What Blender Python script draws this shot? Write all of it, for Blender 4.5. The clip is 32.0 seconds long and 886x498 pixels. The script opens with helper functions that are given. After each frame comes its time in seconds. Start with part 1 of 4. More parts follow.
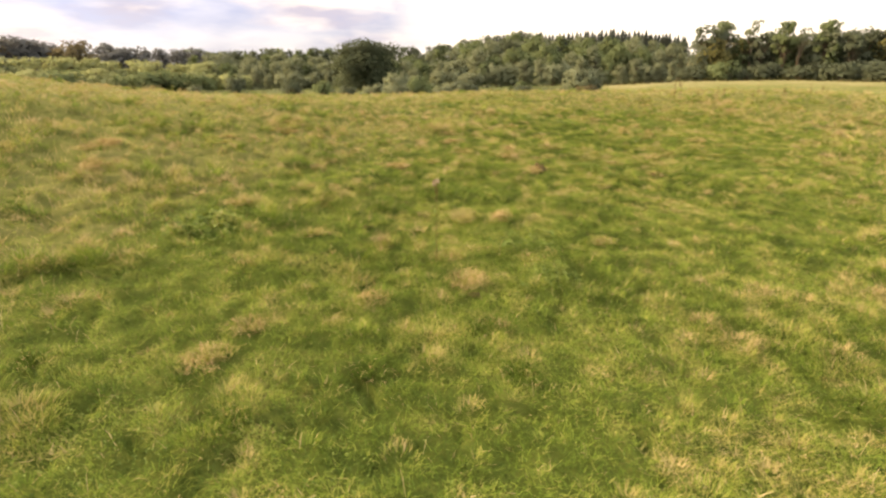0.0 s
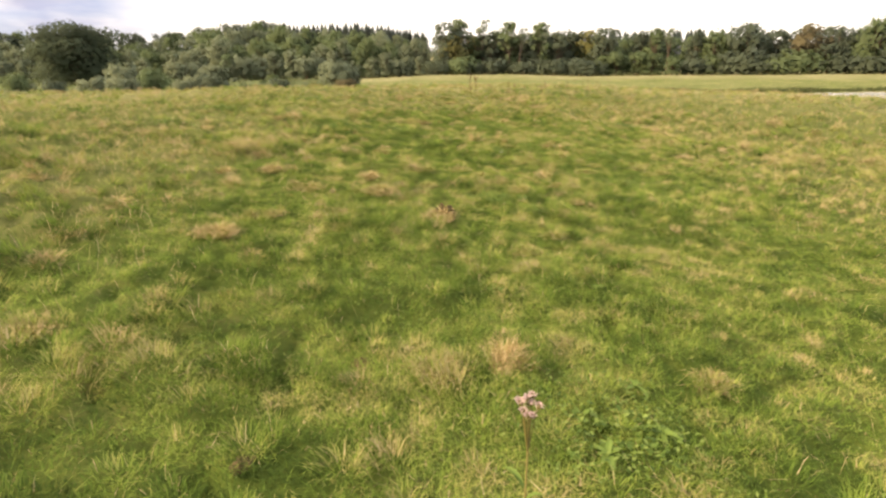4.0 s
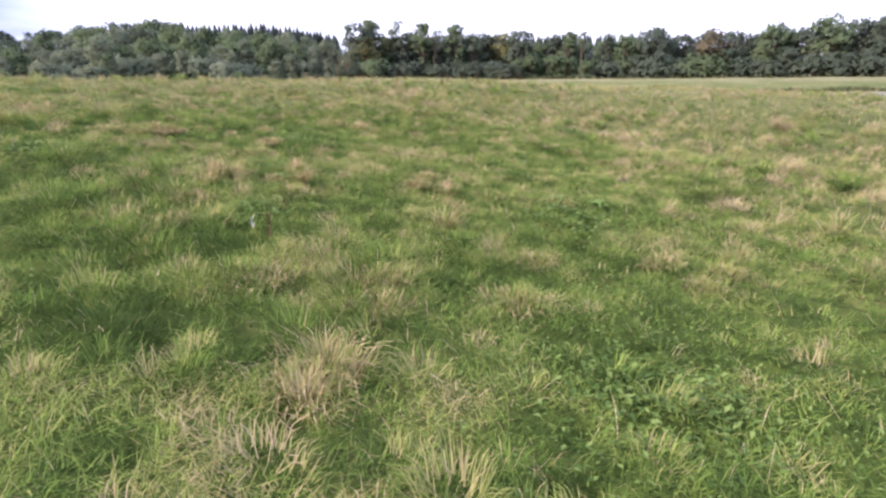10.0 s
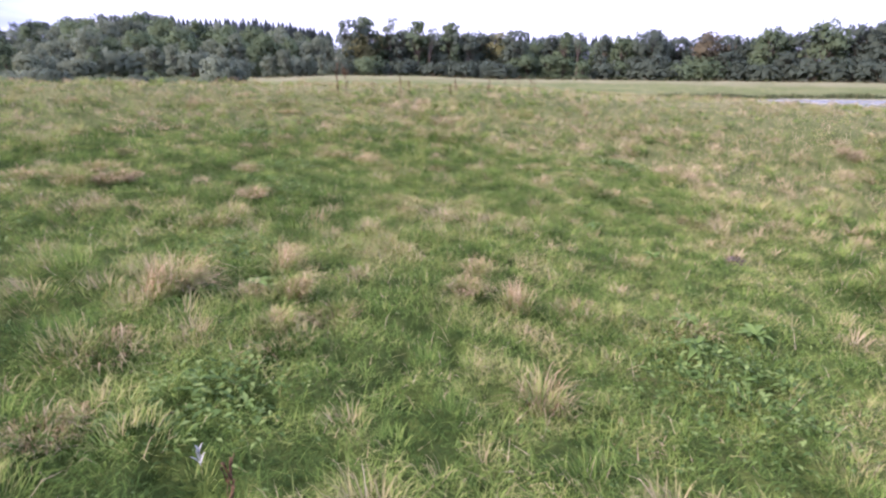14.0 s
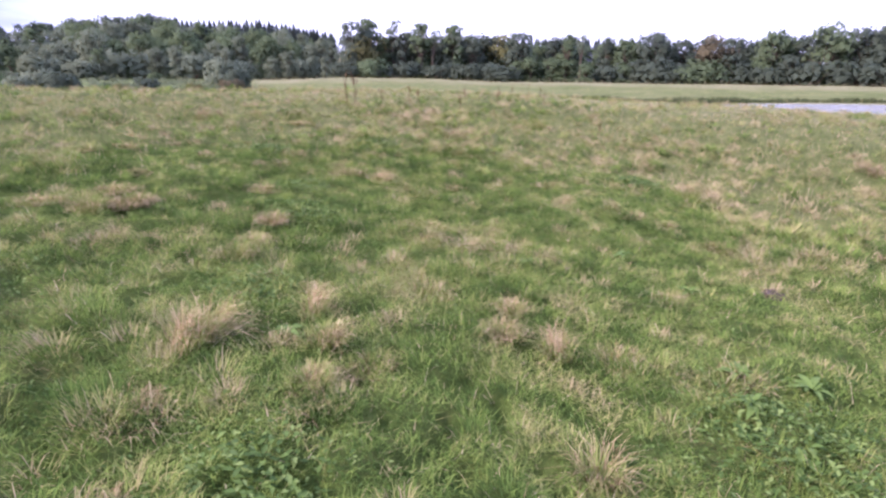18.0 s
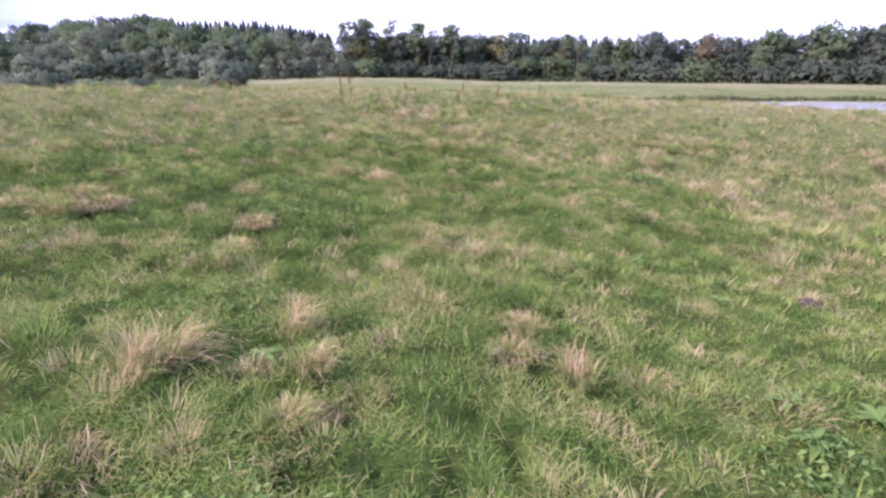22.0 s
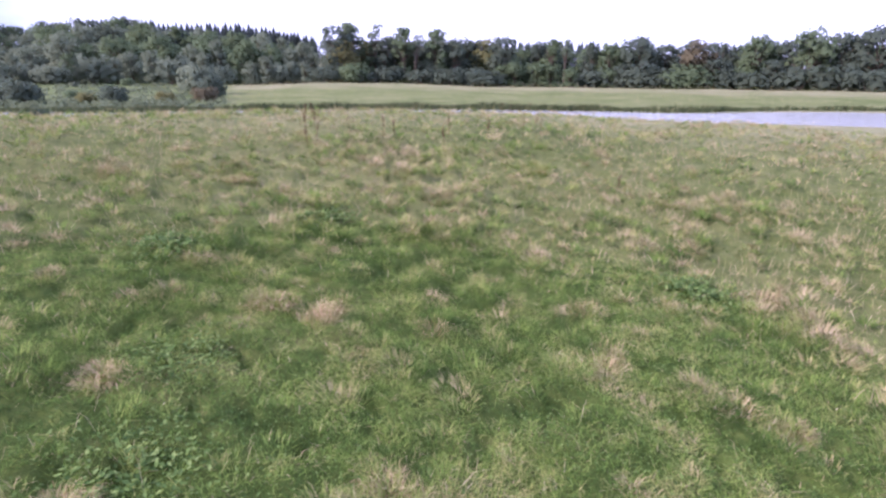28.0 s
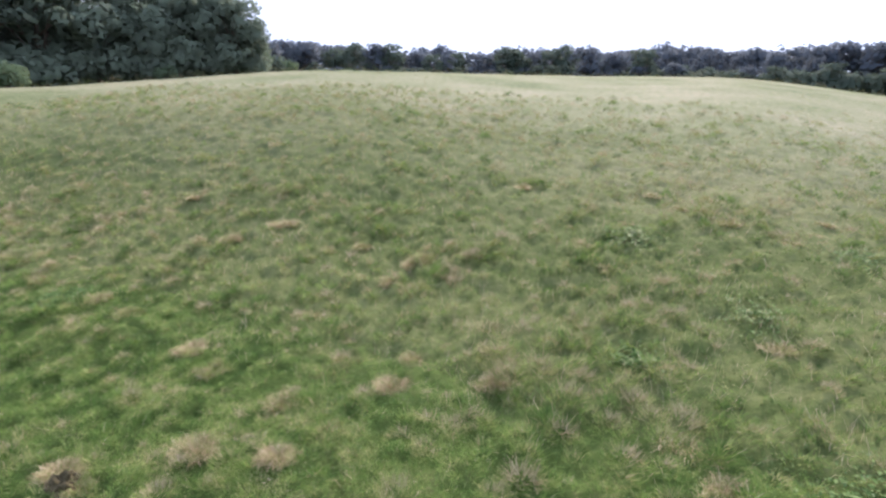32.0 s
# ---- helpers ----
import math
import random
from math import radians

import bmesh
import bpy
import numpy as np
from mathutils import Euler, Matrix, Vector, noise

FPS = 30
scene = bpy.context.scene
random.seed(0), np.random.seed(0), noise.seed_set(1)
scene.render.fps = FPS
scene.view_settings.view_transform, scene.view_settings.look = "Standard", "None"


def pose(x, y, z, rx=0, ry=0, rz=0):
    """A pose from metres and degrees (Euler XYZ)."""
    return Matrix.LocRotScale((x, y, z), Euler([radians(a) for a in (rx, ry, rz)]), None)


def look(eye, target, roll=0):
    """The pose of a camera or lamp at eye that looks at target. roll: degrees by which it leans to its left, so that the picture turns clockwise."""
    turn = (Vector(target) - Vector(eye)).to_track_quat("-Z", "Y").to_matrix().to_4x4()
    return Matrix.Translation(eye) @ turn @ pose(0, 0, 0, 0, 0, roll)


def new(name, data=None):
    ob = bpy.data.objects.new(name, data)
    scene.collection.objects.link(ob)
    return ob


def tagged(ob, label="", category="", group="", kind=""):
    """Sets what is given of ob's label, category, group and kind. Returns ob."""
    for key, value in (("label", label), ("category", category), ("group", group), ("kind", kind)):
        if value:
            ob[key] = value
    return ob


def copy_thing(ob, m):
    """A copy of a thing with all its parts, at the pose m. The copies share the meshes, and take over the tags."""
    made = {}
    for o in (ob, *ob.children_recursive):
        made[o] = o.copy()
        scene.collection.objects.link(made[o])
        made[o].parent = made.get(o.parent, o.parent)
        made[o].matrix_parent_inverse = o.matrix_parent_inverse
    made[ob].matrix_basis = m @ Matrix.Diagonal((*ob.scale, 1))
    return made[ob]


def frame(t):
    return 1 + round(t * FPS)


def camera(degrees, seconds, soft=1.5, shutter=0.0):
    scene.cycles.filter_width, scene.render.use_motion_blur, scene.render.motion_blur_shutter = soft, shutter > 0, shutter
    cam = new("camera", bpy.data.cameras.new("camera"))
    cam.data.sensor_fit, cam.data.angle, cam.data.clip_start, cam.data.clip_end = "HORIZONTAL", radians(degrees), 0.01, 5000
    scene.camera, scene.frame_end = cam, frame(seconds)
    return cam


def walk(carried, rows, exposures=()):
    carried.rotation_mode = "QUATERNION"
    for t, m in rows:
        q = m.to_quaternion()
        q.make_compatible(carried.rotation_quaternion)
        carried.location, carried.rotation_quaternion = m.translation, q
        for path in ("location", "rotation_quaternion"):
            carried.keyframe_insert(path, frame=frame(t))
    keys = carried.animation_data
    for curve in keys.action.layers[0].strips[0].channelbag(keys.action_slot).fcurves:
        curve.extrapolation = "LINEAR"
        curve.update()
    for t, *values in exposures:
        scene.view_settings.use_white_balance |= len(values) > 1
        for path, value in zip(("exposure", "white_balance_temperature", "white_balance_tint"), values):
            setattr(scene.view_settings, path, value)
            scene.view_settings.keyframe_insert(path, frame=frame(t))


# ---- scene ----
cam = camera(77.9, 32.0, 2.5)
METRES, EYE, TILT, LEAN, TURN = 25.0, 2.69, -16.7, 0.75, 0.0
ROWS = [
    (0.0, 0.0, 0.0, 0.0, 0.0, 0.0, -0.0),
    (0.5, -0.0036, 0.0176, 0.0048, -0.14, -0.03, 0.02),
    (1.0, -0.0086, 0.0438, 0.0129, -0.3, -0.01, 0.02),
    (1.5, -0.0157, 0.0768, 0.0227, -0.42, -0.01, 0.09),
    (2.0, -0.0249, 0.1168, 0.0353, -0.83, -0.12, 0.12),
    (2.5, -0.0339, 0.1602, 0.0519, -5.26, -0.0, 1.55),
    (3.0, -0.0397, 0.181, 0.0622, -11.42, -0.74, 3.38),
    (3.5, -0.0435, 0.1861, 0.0625, -17.78, -1.42, 5.09),
    (4.0, -0.0468, 0.1882, 0.0604, -23.97, -2.12, 6.84),
    (4.5, -0.0487, 0.1902, 0.0563, -30.14, -3.03, 8.51),
    (6.5, -0.0233, 0.2257, 0.0625, -32.06, -3.36, 8.96),
    (7.0, -0.0055, 0.2514, 0.069, -32.07, -3.3, 8.85),
    (7.5, 0.0177, 0.2819, 0.0753, -32.03, -3.22, 8.9),
    (8.0, 0.0447, 0.3186, 0.0824, -32.05, -3.06, 8.87),
    (8.5, 0.0758, 0.3557, 0.09, -32.15, -3.12, 8.8),
    (9.0, 0.11, 0.3943, 0.0979, -32.12, -3.05, 8.83),
    (9.5, 0.1476, 0.4346, 0.1061, -32.15, -3.04, 8.88),
    (10.0, 0.1878, 0.4727, 0.1177, -31.87, -2.69, 8.85),
    (10.5, 0.207, 0.4931, 0.1203, -32.17, -2.94, 9.18),
    (11.0, 0.2089, 0.5014, 0.1153, -32.54, -3.18, 9.23),
    (11.5, 0.2098, 0.508, 0.1159, -32.66, -3.05, 9.1),
    (12.0, 0.2134, 0.519, 0.121, -32.69, -2.92, 8.92),
    (12.5, 0.216, 0.5341, 0.1307, -32.7, -3.0, 8.69),
    (13.0, 0.2188, 0.5497, 0.1453, -32.54, -2.78, 8.36),
    (13.5, 0.2183, 0.5528, 0.1541, -32.74, -3.16, 8.24),
    (14.0, 0.2186, 0.5528, 0.1583, -32.75, -3.05, 8.16),
    (14.5, 0.2168, 0.5538, 0.1602, -32.68, -3.03, 8.22),
    (15.0, 0.215, 0.5542, 0.1631, -32.72, -3.0, 8.18),
    (15.5, 0.2142, 0.5553, 0.1649, -32.64, -2.94, 8.15),
    (17.5, 0.214, 0.5602, 0.1686, -32.58, -2.9, 8.01),
    (18.0, 0.2158, 0.5637, 0.1712, -32.56, -2.86, 7.97),
    (18.5, 0.2186, 0.5669, 0.173, -32.64, -2.86, 8.06),
    (19.0, 0.2202, 0.57, 0.1722, -32.65, -2.84, 8.09),
    (19.5, 0.2198, 0.5733, 0.1718, -32.62, -2.83, 8.1),
    (20.0, 0.2193, 0.5757, 0.1724, -32.62, -2.82, 8.09),
    (20.5, 0.2197, 0.5773, 0.1733, -32.59, -2.88, 8.11),
    (21.0, 0.2214, 0.5786, 0.1734, -32.63, -2.88, 8.09),
    (21.5, 0.2239, 0.5804, 0.1732, -32.66, -2.87, 8.16),
    (22.0, 0.2268, 0.5822, 0.1723, -32.78, -2.89, 8.19),
    (22.5, 0.23, 0.5862, 0.1725, -32.82, -2.93, 8.12),
    (23.0, 0.2351, 0.5943, 0.175, -32.79, -2.95, 8.13),
    (23.5, 0.2432, 0.6061, 0.1788, -32.84, -2.92, 8.09),
    (24.0, 0.2541, 0.6207, 0.1842, -32.91, -2.95, 8.14),
    (24.5, 0.2704, 0.6382, 0.1903, -32.94, -2.87, 8.13),
    (25.0, 0.2893, 0.6591, 0.1981, -32.82, -2.52, 8.12),
    (25.5, 0.297, 0.6695, 0.1974, -33.21, -2.84, 8.39),
    (26.0, 0.2971, 0.6749, 0.1993, -33.5, -2.94, 8.3),
    (26.5, 0.2986, 0.6768, 0.2105, -33.72, -2.88, 8.3),
    (28.5, 0.2934, 0.6592, 0.2341, -34.28, -2.89, 8.53),
    (29.0, 0.2914, 0.6551, 0.2324, -34.41, -3.02, 8.6),
    (29.5, 0.2889, 0.6509, 0.2297, -34.52, -2.9, 8.56),
    (30.0, 0.2863, 0.6477, 0.2294, -24.32, -1.51, 5.91),
    (30.5, 0.2813, 0.6415, 0.2381, 4.29, -0.43, -2.49),
    (31.0, 0.2793, 0.6318, 0.2537, 32.73, -3.3, -10.46),
    (31.5, 0.2785, 0.6168, 0.2709, 62.63, -10.1, -15.78),
    (32.0, 0.277, 0.599, 0.2923, 93.53, -18.75, -16.88),
]
walk(cam, [(t, pose(0, 0, EYE, TILT, LEAN, TURN) @ pose(METRES * x, METRES * y, METRES * z, 90 + pitch, roll, yaw)) for t, x, y, z, yaw, pitch, roll in ROWS],
     [(0.0, 1.20, 11900, 17), (3.5, 1.12, 10200, 15), (5.5, 1.14, 8700, 15), (7.0, 1.15, 7700, 16), (8.0, 0.90, 6900, 18), (9.5, 1.00, 6350, 26), (12.0, 1.08, 5850, 39), (24.0, 1.07, 5700, 43), (26.5, 0.99, 5600, 43), (29.5, 0.97, 5600, 43), (31.0, 1.06, 5750, 29), (32.0, 0.99, 5800, 21)])

# ---- world, sun and sky ----
SUN_AZ, SUN_EL = -76.0, 33.0
world = bpy.data.worlds.new("sky")
scene.world = world
world.use_nodes = True
wt = world.node_tree
wt.nodes.clear()
w_out = wt.nodes.new("ShaderNodeOutputWorld")
w_bg = wt.nodes.new("ShaderNodeBackground")
w_sky = wt.nodes.new("ShaderNodeTexSky")
w_sky.sky_type = "NISHITA"
w_sky.sun_disc = False
w_sky.sun_elevation, w_sky.sun_rotation = radians(SUN_EL), radians(SUN_AZ)
w_co = wt.nodes.new("ShaderNodeTexCoord")
w_map = wt.nodes.new("ShaderNodeMapping")
w_map.inputs["Scale"].default_value = (1.0, 1.0, 4.0)
w_map.inputs["Location"].default_value = (0.3, 0.15, 0.0)
w_noise = wt.nodes.new("ShaderNodeTexNoise")
w_noise.inputs["Scale"].default_value = 2.6
w_noise.inputs["Detail"].default_value = 6.0
w_noise.inputs["Roughness"].default_value = 0.55
w_cover = wt.nodes.new("ShaderNodeValToRGB")
w_cover.color_ramp.elements[0].position = 0.36
w_cover.color_ramp.elements[1].position = 0.50
w_cover.color_ramp.elements[0].color = (0.28, 0.28, 0.28, 1)
w_shade = wt.nodes.new("ShaderNodeValToRGB")
w_shade.color_ramp.elements[0].position, w_shade.color_ramp.elements[0].color = 0.45, (14.2, 15.8, 18.4, 1)
w_shade.color_ramp.elements[1].position, w_shade.color_ramp.elements[1].color = 0.75, (11.4, 12.8, 15.2, 1)
w_mix = wt.nodes.new("ShaderNodeMix")
w_mix.data_type = "RGBA"
# the cloud breaks up towards the north-north-west, with blue between grey-bellied heaps
w_dot = wt.nodes.new("ShaderNodeVectorMath")
w_dot.operation = "DOT_PRODUCT"
w_dot.inputs[1].default_value = (math.sin(radians(-21)), math.cos(radians(-21)), 0.0)
w_open = wt.nodes.new("ShaderNodeMapRange")
w_open.inputs["From Min"].default_value, w_open.inputs["From Max"].default_value = 0.915, 0.975
w_less = wt.nodes.new("ShaderNodeMath")
w_less.operation = "MULTIPLY_ADD"
w_less.inputs[1].default_value = -0.14
w_heap = wt.nodes.new("ShaderNodeTexNoise")
w_heap.inputs["Scale"].default_value, w_heap.inputs["Detail"].default_value = 5.5, 5.0
w_belly = wt.nodes.new("ShaderNodeMapRange")
w_belly.inputs["From Min"].default_value, w_belly.inputs["From Max"].default_value = 0.40, 0.62
w_part = wt.nodes.new("ShaderNodeMath")
w_part.operation = "MULTIPLY"
w_cloud = wt.nodes.new("ShaderNodeMix")
w_cloud.data_type = "RGBA"
w_cloud.inputs["B"].default_value = (5.6, 6.6, 10.5, 1)
wt.links.new(w_co.outputs["Generated"], w_map.inputs["Vector"])
wt.links.new(w_co.outputs["Generated"], w_dot.inputs[0])
wt.links.new(w_dot.outputs["Value"], w_open.inputs["Value"])
wt.links.new(w_map.outputs["Vector"], w_noise.inputs["Vector"])
wt.links.new(w_map.outputs["Vector"], w_heap.inputs["Vector"])
wt.links.new(w_open.outputs["Result"], w_less.inputs[0])
wt.links.new(w_noise.outputs["Fac"], w_less.inputs[2])
wt.links.new(w_less.outputs["Value"], w_cover.inputs["Fac"])
wt.links.new(w_noise.outputs["Fac"], w_shade.inputs["Fac"])
wt.links.new(w_heap.outputs["Fac"], w_belly.inputs["Value"])
wt.links.new(w_belly.outputs["Result"], w_part.inputs[0])
wt.links.new(w_open.outputs["Result"], w_part.inputs[1])
wt.links.new(w_part.outputs["Value"], w_cloud.inputs["Factor"])
wt.links.new(w_shade.outputs["Color"], w_cloud.inputs["A"])
w_closed = wt.nodes.new("ShaderNodeMapRange")
w_closed.inputs["To Min"].default_value, w_closed.inputs["To Max"].default_value = 1.0, 0.0
w_full = wt.nodes.new("ShaderNodeMath")
w_full.operation = "MAXIMUM"
wt.links.new(w_open.outputs["Result"], w_closed.inputs["Value"])
wt.links.new(w_closed.outputs["Result"], w_full.inputs[0])
wt.links.new(w_cover.outputs["Color"], w_full.inputs[1])
wt.links.new(w_full.outputs["Value"], w_mix.inputs["Factor"])
w_clear = wt.nodes.new("ShaderNodeMix")
w_clear.data_type, w_clear.blend_type = "RGBA", "MULTIPLY"
w_clear.inputs["Factor"].default_value = 1.0
w_clear.inputs["B"].default_value = (0.84, 1.05, 1.95, 1)
wt.links.new(w_sky.outputs["Color"], w_clear.inputs["A"])
wt.links.new(w_clear.outputs["Result"], w_mix.inputs["A"])
wt.links.new(w_cloud.outputs["Result"], w_mix.inputs["B"])
wt.links.new(w_mix.outputs["Result"], w_bg.inputs["Color"])
w_bg.inputs["Strength"].default_value = 0.049
wt.links.new(w_bg.outputs["Background"], w_out.inputs["Surface"])

sun = new("sun", bpy.data.lights.new("sun", "SUN"))
sun.data.energy, sun.data.angle, sun.data.color = 4.3, radians(2), (1.0, 0.86, 0.64)
sa, se = radians(SUN_AZ), radians(SUN_EL)
sun.matrix_world = look((0, 0, 50), (-math.sin(sa) * math.cos(se) * 40, -math.cos(sa) * math.cos(se) * 40, 50 - math.sin(se) * 40))


# ---- materials ----
def surface(name, stops, scale=3.0, fine=40.0, rough=0.75, spec=0.2, vary="", amount=0.35, through_light=0.0, bump=0.0, macro=0.0, tone=0.0, gaps=0.0):
    """A noisy coloured surface. stops: (position, colour). vary: island or object."""
    m = bpy.data.materials.new(name)
    m.use_nodes = True
    nt = m.node_tree
    nt.nodes.clear()
    N, L = nt.nodes.new, nt.links.new
    out, bsdf = N("ShaderNodeOutputMaterial"), N("ShaderNodeBsdfPrincipled")
    co = N("ShaderNodeTexCoord")
    a, b = N("ShaderNodeTexNoise"), N("ShaderNodeTexNoise")
    a.inputs["Scale"].default_value, a.inputs["Detail"].default_value = scale, 5
    b.inputs["Scale"].default_value, b.inputs["Detail"].default_value = fine, 3
    L(co.outputs["Object"], a.inputs["Vector"])
    L(co.outputs["Object"], b.inputs["Vector"])
    mixed = N("ShaderNodeMix")
    mixed.inputs["Factor"].default_value = 0.4
    L(a.outputs["Fac"], mixed.inputs["A"])
    L(b.outputs["Fac"], mixed.inputs["B"])
    fac = mixed.outputs["Result"]
    if vary:
        info = N("ShaderNodeNewGeometry") if vary == "island" else N("ShaderNodeObjectInfo")
        rnd = N("ShaderNodeMix")
        rnd.inputs["Factor"].default_value = amount
        L(fac, rnd.inputs["A"])
        L(info.outputs["Random Per Island" if vary == "island" else "Random"], rnd.inputs["B"])
        fac = rnd.outputs["Result"]
    if macro:
        c = N("ShaderNodeTexNoise")
        c.inputs["Scale"].default_value, c.inputs["Detail"].default_value = macro, 3
        L(co.outputs["Object"], c.inputs["Vector"])
        big = N("ShaderNodeMix")
        big.inputs["Factor"].default_value = 0.4
        L(fac, big.inputs["A"])
        L(c.outputs["Fac"], big.inputs["B"])
        fac = big.outputs["Result"]
    if tone:
        at_tuft, tuft = N("ShaderNodeAttribute"), N("ShaderNodeMix")
        at_tuft.attribute_name = "tone"
        tuft.inputs["Factor"].default_value = tone
        L(fac, tuft.inputs["A"])
        L(at_tuft.outputs["Fac"], tuft.inputs["B"])
        fac = tuft.outputs["Result"]
    ramp = N("ShaderNodeValToRGB")
    while len(ramp.color_ramp.elements) < len(stops):
        ramp.color_ramp.elements.new(0.5)
    for e, (p, c3) in zip(ramp.color_ramp.elements, stops):
        e.position, e.color = p, (*c3, 1)
    L(fac, ramp.inputs["Fac"])
    L(ramp.outputs["Color"], bsdf.inputs["Base Color"])
    bsdf.inputs["Roughness"].default_value = rough
    bsdf.inputs["Specular IOR Level"].default_value = spec
    if bump:
        bn = N("ShaderNodeBump")
        bn.inputs["Strength"].default_value, bn.inputs["Distance"].default_value = 0.8, bump
        L(mixed.outputs["Result"], bn.inputs["Height"])
        L(bn.outputs["Normal"], bsdf.inputs["Normal"])
    if through_light:
        tr, ms = N("ShaderNodeBsdfTranslucent"), N("ShaderNodeMixShader")
        L(ramp.outputs["Color"], tr.inputs["Color"])
        ms.inputs["Fac"].default_value = through_light
        L(bsdf.outputs["BSDF"], ms.inputs[1])
        L(tr.outputs["BSDF"], ms.inputs[2])
        end = ms.outputs["Shader"]
        if gaps:
            clear, sieve = N("ShaderNodeBsdfTransparent"), N("ShaderNodeMixShader")
            sieve.inputs["Fac"].default_value = gaps
            L(end, sieve.inputs[1])
            L(clear.outputs["BSDF"], sieve.inputs[2])
            end = sieve.outputs["Shader"]
        L(end, out.inputs["Surface"])
    else:
        L(bsdf.outputs["BSDF"], out.inputs["Surface"])
    return m


M_GROUND = surface("grazed_pasture", [(0.34, (0.080, 0.100, 0.048)), (0.44, (0.148, 0.166, 0.088)), (0.52, (0.198, 0.200, 0.122)), (0.63, (0.268, 0.248, 0.172))], 1.3, 9, 0.95, 0.03, bump=0.08, macro=0.11)
M_GROUND.node_tree.nodes["Noise Texture"].inputs["Scale"].default_value = 2.4
# tints painted on the same ground: shade between the blades, sedge in the marsh, longer green grass on the far meadow
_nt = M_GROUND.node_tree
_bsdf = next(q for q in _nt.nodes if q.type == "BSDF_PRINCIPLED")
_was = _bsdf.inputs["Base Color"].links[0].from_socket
for _tint_mask, _tint in (("gap_shade", (0.48, 0.55, 0.35)), ("sedge", (0.54, 0.68, 0.50)), ("meadow", (0.66, 0.76, 0.56))):
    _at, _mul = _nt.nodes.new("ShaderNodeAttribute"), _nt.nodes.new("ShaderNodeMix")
    _at.attribute_name = _tint_mask
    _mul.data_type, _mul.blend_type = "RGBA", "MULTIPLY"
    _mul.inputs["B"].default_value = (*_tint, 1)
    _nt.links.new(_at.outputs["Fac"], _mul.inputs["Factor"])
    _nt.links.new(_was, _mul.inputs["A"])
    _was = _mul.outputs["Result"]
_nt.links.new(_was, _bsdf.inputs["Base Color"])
# turf colour kept dark to stand for shade between the tufts
M_TURF = surface("mossy_turf", [(0.34, (0.028, 0.044, 0.012)), (0.44, (0.050, 0.080, 0.020)), (0.55, (0.082, 0.112, 0.032)), (0.70, (0.130, 0.125, 0.058))], 6.0, 90, 0.95, 0.05, bump=0.02, macro=0.7)
# lowest stops also paint the shade at tuft rims and in gaps
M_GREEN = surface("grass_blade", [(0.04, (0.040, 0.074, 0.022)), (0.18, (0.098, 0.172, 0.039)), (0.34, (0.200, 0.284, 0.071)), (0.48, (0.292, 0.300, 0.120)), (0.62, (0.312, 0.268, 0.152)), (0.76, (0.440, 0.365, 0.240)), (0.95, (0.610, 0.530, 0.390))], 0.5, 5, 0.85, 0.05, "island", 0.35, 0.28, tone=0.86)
M_STRAW = surface("dry_blade", [(0.25, (0.212, 0.150, 0.077)), (0.5, (0.388, 0.302, 0.170)), (0.75, (0.580, 0.485, 0.310))], 2.0, 9, 0.7, 0.2, "island", 0.6, 0.25)
M_WEED = surface("weed_leaf", [(0.25, (0.058, 0.112, 0.028)), (0.5, (0.102, 0.180, 0.044)), (0.75, (0.180, 0.262, 0.082))], 2.0, 12, 0.6, 0.2, "island", 0.7, 0.3)
M_STALK = surface("dead_stalk", [(0.3, (0.060, 0.036, 0.022)), (0.7, (0.150, 0.098, 0.060))], 6, 40, 0.85, 0.1)
M_STEM = surface("thistle_stem", [(0.3, (0.090, 0.090, 0.036)), (0.7, (0.190, 0.165, 0.062))], 8, 50, 0.8, 0.15)
M_FLUFF = surface("thistle_down", [(0.3, (0.400, 0.270, 0.310)), (0.7, (0.720, 0.600, 0.620))], 30, 90, 0.9, 0.05, "island", 0.6, 0.3)
M_SOIL = surface("bare_soil", [(0.3, (0.040, 0.034, 0.018)), (0.7, (0.110, 0.092, 0.050))], 9, 60, 0.95, 0.1, bump=0.02)
M_DUNG = surface("dried_dung", [(0.3, (0.030, 0.024, 0.022)), (0.7, (0.095, 0.078, 0.070))], 12, 60, 0.8, 0.2, bump=0.01)
M_PALE = surface("withered_leaf", [(0.3, (0.280, 0.310, 0.300)), (0.7, (0.430, 0.460, 0.440))], 14, 60, 0.7, 0.2)
M_BARK = surface("bark", [(0.3, (0.045, 0.036, 0.028)), (0.7, (0.130, 0.110, 0.088))], 1.5, 9, 0.9, 0.1, bump=0.05)
